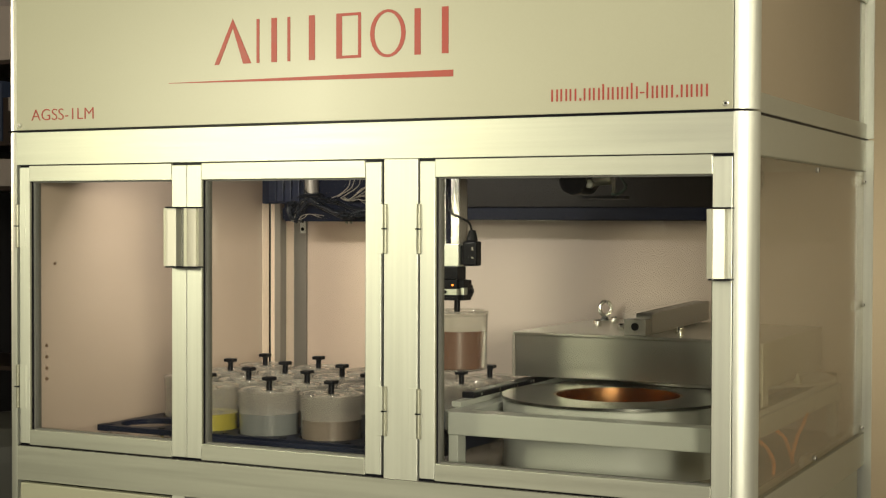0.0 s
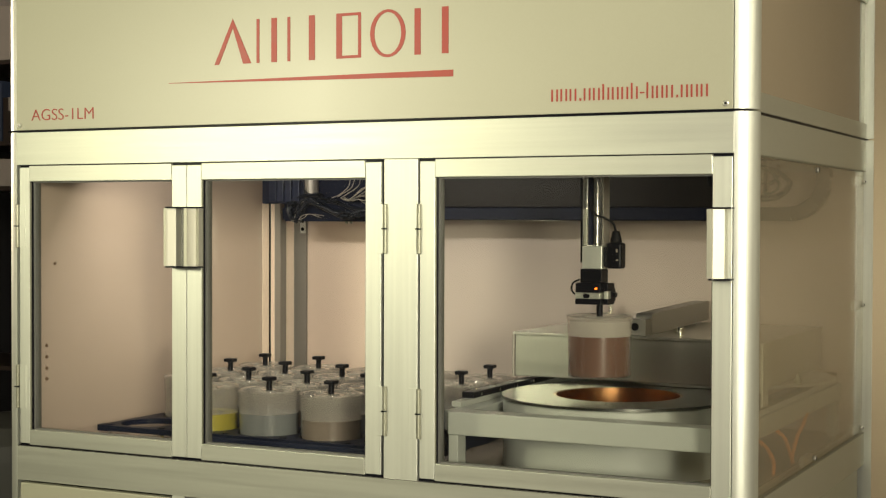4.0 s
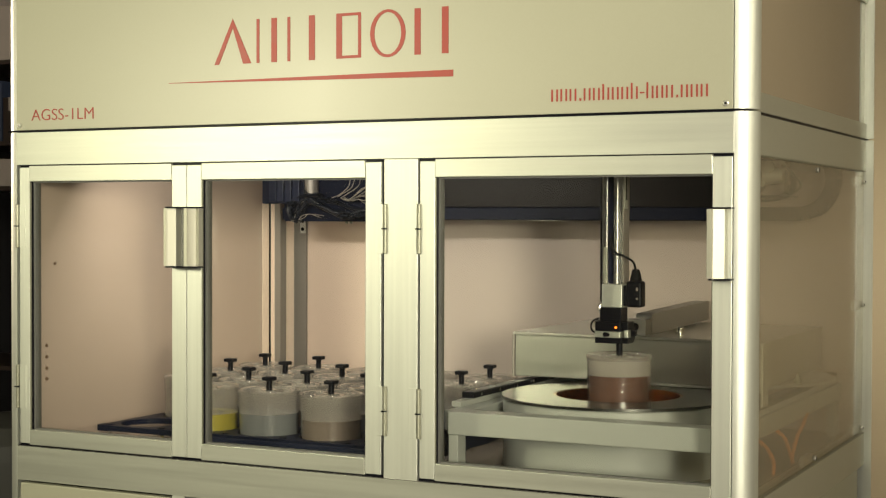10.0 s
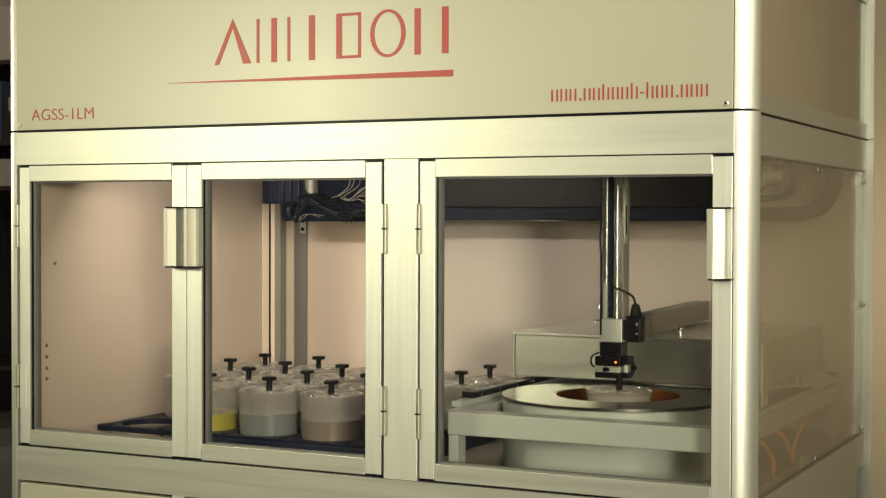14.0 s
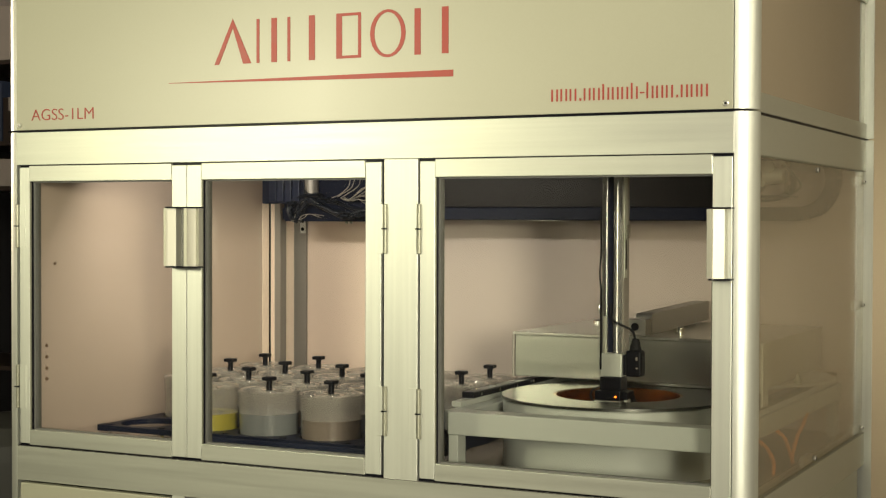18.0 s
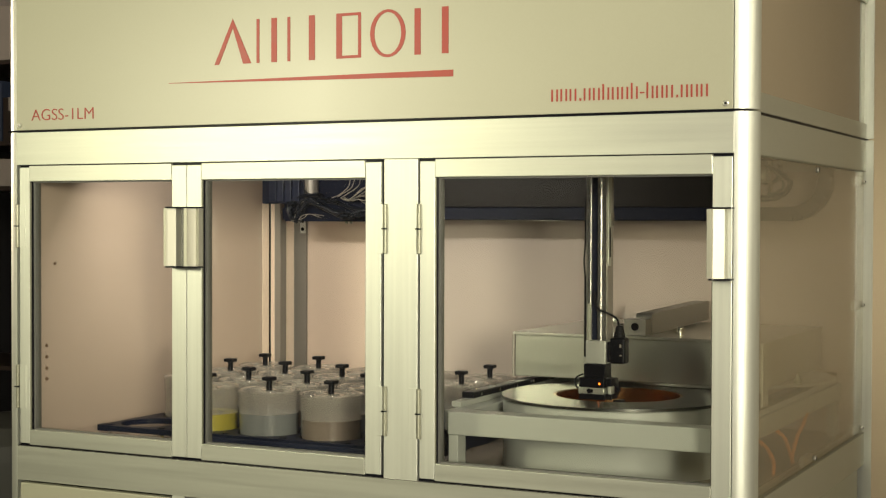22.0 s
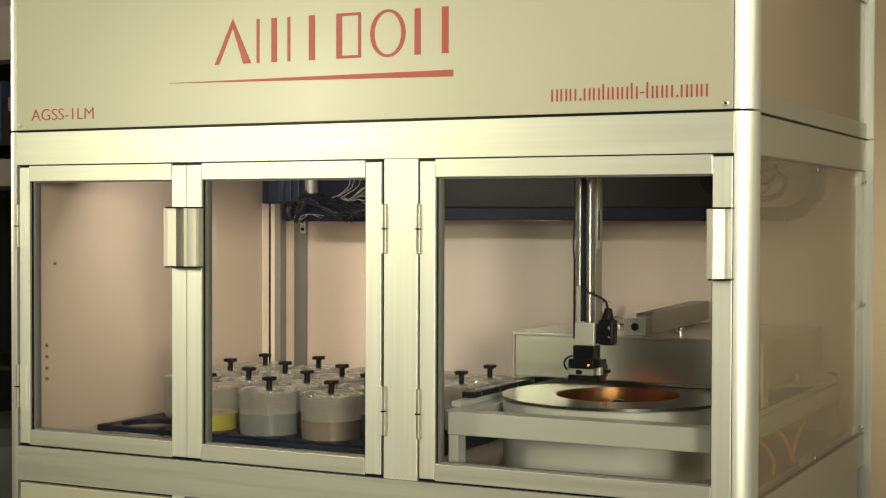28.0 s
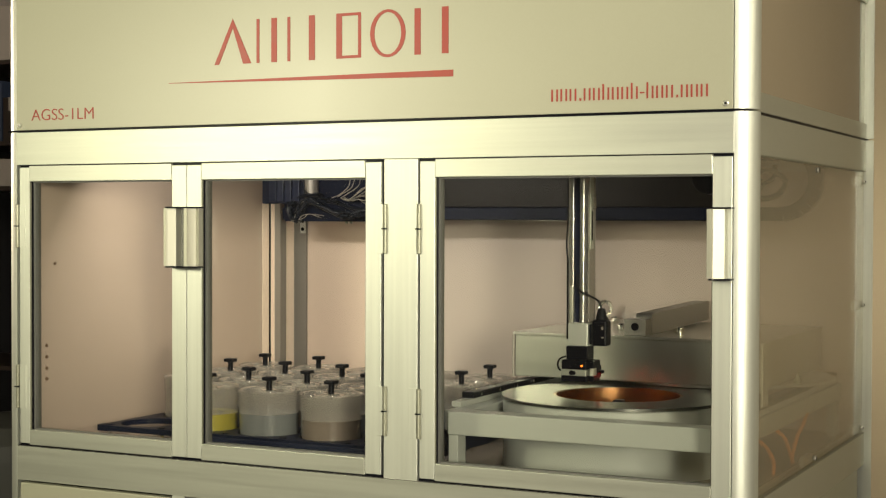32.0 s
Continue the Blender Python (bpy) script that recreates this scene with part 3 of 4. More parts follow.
def beaker(place, liquid=None, level=0.085, label="", group="beakers in the rack", rise=0.0, dry=None):
    """A one-litre re-entrant beaker: frosted wall, pressed lid, black T knob."""
    b = thing("sample_beaker", place, label, "beaker", group)
    # the wetted lower wall looks clearer than the dry wall over the liquid
    wet = level if liquid else 0.02
    bm = B()
    lathe(bm, (0, 0, 0), [(0.038, 0.072), (0.038, 0.002), (0.0665, 0.0), (0.0698, 0.0012), (0.0707, 0.004), (0.0706 + 0.0078 * wet, wet), (0.0699 + 0.0078 * wet, wet), (0.0700, 0.005), (0.0668, 0.003)])
    cap(bm, 0.072, 0.038, (0, 0, 0))
    part("wall", bm, CUPCLEAR, b, "clear wetted plastic wall")
    bm = B()
    lathe(bm, (0, 0, 0), [(0.0699 + 0.0078 * wet, wet + 0.0004), (0.0706 + 0.0078 * wet, wet + 0.0004), (0.0715, 0.118), (0.0722, 0.124), (0.0722, 0.130), (0.0709, 0.130), (0.0706, 0.1)], 48, True)
    part("dry_wall", bm, dry or CUP, b, "frosted plastic wall")
    bm = B()
    lathe(bm, (0, 0, 0), [(0.0735, 0.126), (0.0742, 0.130), (0.0742, 0.136), (0.072, 0.138), (0.066, 0.137), (0.064, 0.133), (0.020, 0.133), (0.018, 0.136), (0.010, 0.136)])
    cap(bm, 0.136, 0.010, (0, 0, 0))
    part("lid", bm, CUPLID, b, "frosted plastic lid")
    for a in (35, 155, 275):
        bm = B()
        lathe(bm, (0.043 * math.cos(radians(a)), 0.043 * math.sin(radians(a)), 0), [(0.013, 0.133), (0.013, 0.1365), (0.010, 0.1365), (0.010, 0.133)], 20)
        part("lid_boss", bm, CUPLID, b)
    bm = B()
    cyl(bm, (0, 0, 0.146 + rise / 2), 0.0072, 0.028 + rise, "z", 16)
    w = 0.011 if rise else 0.0135
    box(bm, -w, w, -w, w, 0.158 + rise, 0.1675 + rise, 0.0025)
    part("knob", bm, BLACK, b, "black T knob")
    if liquid:
        bm = B()
        lathe(bm, (0, 0, 0), [(0.0395, 0.004), (0.0665, 0.004), (0.0695, 0.0062), (0.0695 + 0.0078 * level, level), (0.0395, level)], 48, True)
        if level > 0.074:
            cap(bm, level - 0.0005, 0.0396, (0, 0, 0))
        part("liquid", bm, liquid, b)
    return b


fill = {(1, 0): (YELLOW_LIQ, 0.073, "frosted beaker with yellow liquid and black knob"),
        (2, 0): (GREY_LIQ, 0.083, "frosted beaker with pale grey-blue liquid and black knob"),
        (3, 0): (TAN_LIQ, 0.078, "frosted beaker with tan liquid and black knob"),
        (0, 1): (None, 0, "clear empty beaker standing in the black rack")}
for i, cx in enumerate(COLS):
    for j, cy in enumerate(ROWS):
        if (i, j) in ((0, 0), (0, 2), (0, 3), (4, 1), (4, 0)):
            continue
        liq, level, label = fill.get((i, j), (TAN_LIQ if (i + j) % 2 else GREY_LIQ, 0.075, "frosted beaker with cloudy liquid and black knob"))
        beaker((cx, cy, Z1), liq, level, label)
for j in (2, 3):
    beaker((COLS[0], ROWS[j], Z1), GREY_LIQ, 0.07, "frosted beaker with cloudy liquid and black knob")
carried = beaker((-0.39, 0.40, 1.0985), BROWN_LIQ, 0.092, "frosted beaker with brown liquid held by the gripper", "carried beaker", 0.026, CUPMILK)

# ---- detector shield ----
SX, SY, SZ, SR, HR = -0.393, 0.40, 1.061, 0.258, 0.1405
shield = thing("detector_shield", (SX, SY, Z1), "round cream-grey lead shield with a copper-lined well", "shield")
bm = B()
lathe(bm, (0, 0, -Z1), [(HR + 0.004, SZ - 0.007), (SR - 0.006, SZ - 0.007), (SR - 0.003, SZ - 0.010), (SR - 0.003, 0.985), (SR - 0.004, 0.984), (SR - 0.004, Z1), (HR + 0.004, Z1)], 96, True)
part("shield_body", bm, FRAME_PAINT, shield)
bm = B()
lathe(bm, (0, 0, -Z1), [(HR + 0.003, SZ), (SR, SZ), (SR, SZ - 0.0065), (HR + 0.003, SZ - 0.0065)], 96, True)
part("top_plate", bm, PLATE, shield, "ground steel top ring")
bm = B()
lathe(bm, (0, 0, -Z1), [(HR - 0.003, SZ - 0.001), (HR + 0.0025, SZ - 0.001), (HR + 0.0025, 0.795), (HR - 0.003, 0.795)], 96, True)
part("copper_liner", bm, COPPER, shield, "polished copper well liner")
bm = B()
cap(bm, 0.80 - Z1, HR - 0.003, (0, 0, 0), 64)
part("well_floor", bm, COPPER, shield)
bm = B()
cyl(bm, (0, 0, 0.827 - Z1), 0.036, 0.05, "z", 32)
part("detector_cap", bm, CHROME, shield)
part("nameplate", box(B(), 0.02, 0.055, -0.2535, -0.250, 0.908 - Z1, 0.914 - Z1), DARK, shield)

# ---- painted frame round the shield ----
frame_ = thing("steel_stand", (0, 0, Z1), "grey-green painted steel stand round the lead shield", "stand")
part("front_rail", box(B(), -0.660, -0.052, 0.085, 0.135, 0.994 - Z1, 1.043 - Z1, 0.003), FRAME_PAINT, frame_)
for x0 in (-0.692, -0.095):
    part("side_rail", box(B(), x0, x0 + 0.045, 0.137, 1.12, 0.995 - Z1, 1.038 - Z1, 0.003), FRAME_PAINT, frame_)
for x0 in (-0.660, -0.075):
    for y0 in (0.09, 1.07):
        part("leg", box(B(), x0, x0 + 0.022, y0, y0 + 0.04, 0.0, 0.993 - Z1, 0.002), FRAME_PAINT, frame_)
part("skirt", box(B(), -0.7045, -0.7005, 0.16, 1.1, 0.934 - Z1, 0.994 - Z1, 0.001), NAVY, frame_, "navy black skirt plate")
rail = thing("lid_rail", (-0.70, 0.2, 1.038), "black slide rail with bright screws on the frame", "rail")
part("rail_bar", box(B(), -0.012, 0.018, 0.062, 0.90, 0.012, 0.026, 0.002), BLACK, rail)
part("rail_base", box(B(), -0.006, 0.016, 0.0, 0.90, 0.0, 0.0115), FRAME_PAINT, rail)
for k in range(8):
    screw(rail, 0.003, 0.11 + 0.1 * k, 0.0275, "z", 0.004)
    bm = B()
    cyl(bm, (0.019, 0.10 + 0.1 * k, 0.019), 0.0035, 0.003, "x", 10)
    part("side_screw", bm, CHROME, rail)
rail_r = thing("lid_rail", (-0.075, 0.2, 1.038), "black slide rail with bright screws on the frame", "rail")
part("rail_bar", box(B(), -0.012, 0.018, 0.0, 0.90, 0.012, 0.026, 0.002), BLACK, rail_r)
part("rail_base", box(B(), -0.006, 0.016, 0.0, 0.90, 0.0, 0.0115), FRAME_PAINT, rail_r)

# ---- sliding shield lid ----
lid = thing("sliding_cover", (-0.41, 0.86, 1.064), "thick steel cover slid back from the copper well", "cover")
part("lid_block", box(B(), -0.313, 0.306, -0.276, 0.275, 0.006, 0.106, 0.002), LIDMAT, lid)
part("lid_cover", box(B(), -0.318, 0.309, -0.279, 0.278, 0.1065, 0.1125, 0.0004), LIDMAT, lid)
part("lid_edge", box(B(), -0.320, -0.314, -0.279, 0.275, 0.004, 0.106, 0.001), POSTMAT, lid)
bm = B()
lathe(bm, (0.125, 0.0, 0), [(0.10, 0.0058), (0.268, 0.0058), (0.2695, 0.005), (0.2695, -0.001), (0.268, -0.0018), (0.10, -0.0018)], 96, True)
part("seal_ring", bm, STEEL, lid, "bright turned ring under the cover")
# eye bolt
ex, ey = -0.270, 0.235
bm = tube(B(), [(ex + 0.0175 * math.sin(2 * math.pi * i / 24) * 0.66, ey + 0.0175 * math.sin(2 * math.pi * i / 24) * 0.75, 0.144 + 0.0185 * math.cos(2 * math.pi * i / 24)) for i in range(25)], 0.0060, 10)
cyl(bm, (ex, ey, 0.118), 0.0165, 0.011, "z", 24, 0.011)
part("eye_bolt", bm, BRIGHT, lid, "bright steel lifting eye")
for bx, by in ((-0.202, -0.008), (-0.205, 0.13), (-0.101, -0.108), (0.065, -0.162), (0.26, -0.2)):
    bm = B()
    cyl(bm, (bx, by, 0.1205), 0.0105, 0.016, "z", 20, bevel=0.0012)
    bo = part("bolt", bm, CHROME, lid)
    bm = B()
    cyl(bm, (bx, by, 0.1286), 0.0052, 0.002, "z", 6)
    part("socket", bm, BLACK, bo)
# drive arm on the cover
block = part("arm_block", box(B(), -0.046, 0.008, -0.246, -0.206, 0.1126, 0.150, 0.0015), ARMSTEEL, lid)
bm = B()
cyl(bm, (-0.018, -0.2465, 0.133), 0.0095, 0.003, "y", 20)
part("arm_bolt", bm, BLACK, block)
bm = B()
sheet(bm, [(-0.202, 0.1127), (-0.202, 0.152), (-0.197, 0.159), (-0.188, 0.162), (0.27, 0.170), (0.27, 0.121), (-0.1, 0.1127)], "x", -0.032, 0.008)
part("arm_channel", bm, ARMSTEEL, lid, "folded grey steel drive arm")
part("arm_flange", box(B(), -0.030, 0.006, -0.2045, -0.2025, 0.114, 0.153, 0.0006), ARMSTEEL, lid)

# ---- gantry: fixed beam, carriage, cable chain, lift column ----
beam = thing("gantry_beam", (-0.9, 0.97, 1.5), "dark gantry cross beam under the cabinet top", "beam")
part("beam_face", box(B(), -0.66, 0.60, -0.02, 0.02, -0.018, 0.114, 0.002), DARK, beam)
part("chain_tray", box(B(), -0.70, 0.60, -0.06, 0.03, -0.052, -0.0185, 0.003), NAVY, beam, "black cable tray")
part("tray_lip", box(B(), -0.70, 0.60, -0.0625, -0.0605, -0.0535, -0.0515), DARK, beam)
part("pale_edge", box(B(), -0.085, 0.17, -0.0632, -0.0627, -0.0536, -0.0529), HINGE, beam, "thin pale strip on part of the tray edge")
box_ = thing("cable_box", (-1.54, 0.88, 1.5), "navy black valve box with a bundle of cables", "box")
part("box_body", box(B(), -0.09, 0.05, -0.03, 0.03, -0.008, 0.09, 0.003), NAVY, box_)
for k in range(4):
    part("module", box(B(), -0.062 + 0.026 * k, -0.040 + 0.026 * k, -0.037, -0.0305, -0.002, 0.085, 0.002), NAVY_GLOSS, box_)
bm = B()
cyl(bm, (0.064, -0.012, 0.052), 0.020, 0.075, "z", 24, bevel=0.002)
part("solenoid", bm, POSTMAT, box_, "grey solenoid barrel")
part("panel", box(B(), -0.034, 0.29, 0.0, 0.03, -0.058, 0.10, 0.002), NAVY, box_)
for x in (0.165, 0.179):
    bm = B()
    cyl(bm, (x, 0.012, -0.061), 0.0042, 0.006, "z", 12)
    part("bolt", bm, HINGE, box_)
rnd = random.Random(5)


def cable_run(name, path, r, mat, spread, label=""):
    """A cable along (x, z) points on the face of the panel, a little different each time."""
    y = -0.012 - 0.024 * rnd.random()
    pts = [(x + rnd.uniform(-spread, spread), y + rnd.uniform(-0.006, 0.004), z + rnd.uniform(-spread, spread)) for x, z in path]
    part(name, tube(B(), smooth(pts), r, 7), mat, box_, label)


# thick loops that drop from the valves and run along the tray
for k in range(5):
    cable_run("cable", ((0.10, 0.013), (0.047, 0.017), (0.012, -0.004), (0.0, -0.026), (0.010, -0.050), (0.028, -0.056)), 0.0046, CABLE, 0.005)
for k in range(9):
    cable_run("cable", ((0.03, -0.03 - 0.01 * rnd.random()), (0.062, 0.0), (0.11, -0.018), (0.18, -0.04), (0.25, -0.036), (0.32, -0.03)), rnd.choice((0.0032, 0.0042, 0.0028)), CABLE, 0.009)
for k in range(5):
    cable_run("cable", ((0.045, 0.03), (0.08, 0.014), (0.14, -0.002), (0.21, -0.024), (0.26, -0.022), (0.33, 0.0)), rnd.choice((0.0032, 0.0042)), CABLE, 0.008)
# thin pale wires
for k in range(3):
    cable_run("wire", ((0.062, 0.011), (0.041, -0.010), (0.023, -0.036), (0.018, -0.057)), 0.0013, WIRE, 0.004, "thin pale wire")
for k in range(2):
    cable_run("wire", ((0.105, -0.044), (0.064, -0.037), (0.041, -0.045), (0.030, -0.058)), 0.0012, WIRE, 0.004, "thin pale wire")
for x, z in ((0.254, 0.034), (0.258, 0.028), (0.258, 0.020), (0.256, 0.012), (0.250, 0.003), (0.244, -0.004), (0.240, 0.030)):
    cable_run("wire", ((0.176, 0.008), (0.197, 0.0), (0.220, 0.35 * z + 0.004), (x, z), (x + 0.05, z + 0.02)), 0.0015, WIRE_WHITE, 0.003, "thin white wire")
for x0, x1 in ((0.150, 0.196), (0.165, 0.215), (0.142, 0.186)):
    cable_run("wire", ((x0, 0.008), (x0 + 0.02, 0.018), (x1, 0.038), (x1 + 0.01, 0.06)), 0.0013, WIRE, 0.003, "thin pale wire")

AX, AY, AZ = -0.402, 0.385, 1.2605
arm = thing("gripper_column", (AX, AY, AZ), "aluminium lift column with a black electric gripper", "gripper")
# profile with grooves on its front
prof = [(-0.024, 0), (-0.015, 0), (-0.015, 0.004), (-0.012, 0.004), (-0.012, 0.0), (-0.011, 0.0), (-0.011, 0.011), (0.003, 0.011), (0.003, 0.0), (0.010, 0.0), (0.010, 0.004), (0.015, 0.004), (0.015, 0.0), (0.023, 0.0), (0.023, 0.016), (0.019, 0.018), (0.019, 0.028), (0.023, 0.030), (0.023, 0.046), (-0.024, 0.046)]
part("column", sheet(B(), prof, "z", 0.131, 0.70), BRIGHT, arm, "bright aluminium column profile")
part("column_slot", box(B(), -0.0108, 0.0028, 0.0085, 0.0107, 0.132, 0.70), NAVY, arm)
# added sheet: its dull grey is the shade on the column's right side
part("side_shade", box(B(), 0.0232, 0.0242, 0.0035, 0.0425, 0.1315, 0.70, 0.0003), POSTMAT, arm, "dull grey sheet that shades the column's right side")
guide = part("guide_plate", box(B(), 0.0244, 0.0262, 0.007, 0.026, 0.298, 0.70, 0.0006), ALU_V, arm, "pale slotted guide plate")
part("guide_slot", box(B(), 0.0263, 0.0268, 0.0125, 0.0205, 0.317, 0.383), BLACK, guide)
bm = B()
for k in range(7):
    ring_pts = [(0.0305 + 0.004 * math.cos(2 * math.pi * i / 12), 0.0165 + 0.006 * math.sin(2 * math.pi * i / 12), 0.388 + 0.0044 * k) for i in range(13)]
    tube(bm, ring_pts, 0.0014, 6)
part("spring", bm, CHROME, guide, "bright coil spring")
part("mount_block", box(B(), -0.024, 0.023, -0.002, 0.046, 0.079, 0.1305, 0.0015), ALU_V, arm, "satin aluminium block")
part("sensor_rail", box(B(), -0.020, -0.012, -0.005, -0.001, 0.131, 0.213, 0.001), HANDLE, arm)
part("cable_duct", box(B(), -0.0305, -0.0255, 0.004, 0.016, 0.093, 0.275, 0.001), BLACK, arm)
part("cable", tube(B(), smooth([(-0.030, 0.01, 0.27), (-0.033, 0.01, 0.31), (-0.030, 0.01, 0.36), (-0.032, 0.012, 0.45)]), 0.002), RUBBER, arm)
part("side_bracket", box(B(), 0.0235, 0.030, 0.006, 0.044, 0.083, 0.128, 0.001), BLACK, arm)
cbox = part("connector_box", box(B(), 0.030, 0.066, 0.004, 0.036, 0.080, 0.138, 0.005), BLACK, arm, "black plastic connector box")
bm = B()
cyl(bm, (0.048, 0.02, 0.151), 0.014, 0.026, "z", 20, 0.008, 0.002)
part("boot", bm, RUBBER, cbox)
part("mark", box(B(), 0.054, 0.058, 0.003, 0.0045, 0.117, 0.124), WIRE, cbox)
part("mark", box(B(), 0.054, 0.059, 0.003, 0.0045, 0.098, 0.101), WIRE, cbox)
part("lead", tube(B(), smooth([(0.048, 0.018, 0.162), (0.045, 0.010, 0.180), (0.032, -0.006, 0.192), (0.012, -0.008, 0.200), (0.0, -0.004, 0.215), (-0.004, 0.004, 0.24)]), 0.0026), RUBBER, cbox)
bm = B()
cyl(bm, (0.006, -0.004, 0.206), 0.004, 0.016, "z", 10)
part("lead_clip", bm, CHROME, arm)
grip_body = part("gripper_body", box(B(), -0.027, 0.021, -0.006, 0.044, 0.048, 0.0785, 0.002), BLACK, arm, "black gripper housing")
part("gripper_step", box(B(), 0.0, 0.024, -0.008, -0.0062, 0.052, 0.078, 0.001), BLACK, grip_body)
part("gripper_slide", box(B(), -0.036, 0.024, -0.012, 0.046, 0.0268, 0.0478, 0.002), BLACK, arm)
part("slide_side", box(B(), 0.0245, 0.038, -0.004, 0.040, 0.030, 0.047, 0.0015), BLACK, arm)
bar_ = part("finger_bar", box(B(), -0.036, 0.0235, -0.014, 0.030, 0.0128, 0.0264, 0.001), ALU_H, arm, "satin aluminium finger bar")
bm = B()
cyl(bm, (-0.0105, -0.0145, 0.0195), 0.0055, 0.003, "y", 16)
cyl(bm, (-0.005, -0.0145, 0.0195), 0.0045, 0.003, "y", 16)
part("finger_screw", bm, BLACK, bar_)
part("finger_plate", box(B(), -0.036, 0.026, -0.013, 0.032, 0.0, 0.0124, 0.0015), BLACK, arm)
part("finger_side", box(B(), 0.0265, 0.038, -0.002, 0.038, 0.0, 0.0125, 0.001), BLACK, arm)
part("side_strip", box(B(), 0.028, 0.0365, 0.0, 0.03, 0.0128, 0.0296, 0.001), ALU_V, arm)
part("hose", tube(B(), smooth([(-0.030, 0.0, 0.055), (-0.044, -0.002, 0.048), (-0.049, -0.002, 0.036), (-0.045, -0.002, 0.026), (-0.037, 0.0, 0.02)]), 0.0022), RUBBER, arm)
bm = B()
cyl(bm, (0.0135, -0.0125, 0.036), 0.0022, 0.004, "y", 14)
part("indicator", bm, AMBER_GLOW, arm, "glowing amber indicator")
# red scan light: an added turret and plate hide its glowing face until it is used
bm = box(B(), -0.003, 0.003, -0.0055, 0.0055, -0.0055, 0.0055)
for y0, y1, z0, z1 in ((-0.0055, -0.0042, -0.0055, 0.0055), (0.0042, 0.0055, -0.0055, 0.0055), (-0.0042, 0.0042, -0.0055, -0.0042), (-0.0042, 0.0042, 0.0042, 0.0055)):
    box(bm, 0.003, 0.0043, y0, y1, z0, z1)
turret = part("scan_turret", bm, BLACK, arm)
part("scan_mask", box(B(), 0.0383, 0.0388, 0.016, 0.044, 0.007, 0.035), BLACK, arm)
turret.location = (0.0432, 0.030, 0.021)
part("scan_face", box(B(), 0.0031, 0.0042, -0.004, 0.004, -0.004, 0.004), RED_GLOW, turret, "glowing red scan light")

carriage = thing("gantry_carriage", (AX, AY, 1.56), "dark gantry carriage with a round drive motor", "carriage")
bm = B()
cyl(bm, (0.262, 0.155, -0.018), 0.035, 0.09, "y", 32, bevel=0.004)
part("motor", bm, BLACK, carriage, "round black drive motor")
bm = B()
cyl(bm, (0.310, 0.165, -0.012), 0.022, 0.06, "x", 24, 0.016)
part("gearbox", bm, ALU_V, carriage)
bm = B()
cyl(bm, (0.318, 0.120, 0.006), 0.012, 0.018, "y", 18, bevel=0.001)
cyl(bm, (0.300, 0.122, -0.028), 0.010, 0.014, "y", 18, bevel=0.001)
part("gear_cover", bm, ALU_V, carriage)
part("green_lead", tube(B(), smooth([(0.345, 0.13, 0.01), (0.372, 0.13, -0.012), (0.385, 0.13, -0.036), (0.366, 0.13, -0.052), (0.35, 0.13, -0.05)]), 0.003), GREEN, carriage, "dark green lead")
part("bracket", box(B(), 0.27, 0.355, 0.15, 0.24, -0.062, -0.055, 0.001), BLACK, carriage)
part("shaft", box(B(), 0.348, 0.356, 0.14, 0.15, -0.055, 0.02), CHROME, carriage)
part("carriage_plate", box(B(), -0.06, 0.36, 0.06, 0.40, 0.03, 0.045, 0.002), DARK, carriage)
loop = thing("cable_loop", (-0.19, 1.03, 1.54), "dark hose loop carried by the gantry", "hose")
part("loop_hose", tube(B(), smooth([(-0.14, 0, 0.02), (-0.043, 0, 0.032), (-0.007, 0, 0.037), (0.036, 0, 0.008), (0.015, 0, -0.027), (-0.035, 0, -0.037), (-0.14, 0, -0.035)]), 0.0075), RUBBER, loop)
part("loop_hose", tube(B(), smooth([(-0.14, 0.016, 0.035), (-0.05, 0.016, 0.02), (-0.032, 0.016, 0.006), (-0.012, 0.016, 0.006), (0.004, 0.016, 0.024), (0.006, 0.016, 0.05)]), 0.006), RUBBER, loop)
chain = thing("cable_chain", (AX + 0.02, 1.09, 1.555), "dark cable chain bent in a half round", "cable chain")
for k in range(26):
    s = k * 0.022
    bm = B()
    box(bm, -0.0112, 0.0112, -0.02, 0.02, -0.018, 0.018, 0.0007)
    r = 0.09
    if s < 0.2:
        m = Matrix.Translation((0.025 + s, 0, -r))
    elif s < 0.2 + math.pi * r:
        a = (s - 0.2) / r
        m = Matrix.Translation((0.225 + r * math.sin(a), 0, -r * math.cos(a))) @ Matrix.Rotation(-a, 4, "Y")
    else:
        m = Matrix.Translation((0.225 - (s - 0.2 - math.pi * r), 0, r))
    bmesh.ops.transform(bm, matrix=m, verts=bm.verts)
    part("link", bm, RUBBER, chain)

# ---- behind the side window: orange cables, valve plates ----
for k, pts in enumerate(([(-0.05, 0.24, 0.985), (-0.05, 0.268, 0.993), (-0.05, 0.308, 0.991), (-0.05, 0.378, 0.965), (-0.05, 0.428, 0.93), (-0.05, 0.424, 0.905)], [(-0.05, 0.46, 0.993), (-0.05, 0.521, 0.972), (-0.05, 0.563, 0.94), (-0.05, 0.605, 0.905)], [(-0.05, 0.736, 1.001), (-0.05, 0.692, 0.976), (-0.05, 0.643, 0.96), (-0.05, 0.60, 0.925), (-0.05, 0.595, 0.905)])):
    cable = thing("orange_cable", pts[-1], "thin orange cable hanging beside the frame", "cable", "orange cables")
    part("sheath", tube(B(), [Vector(p) - Vector(pts[-1]) for p in smooth(pts)], 0.004, 8), ORANGE, cable)

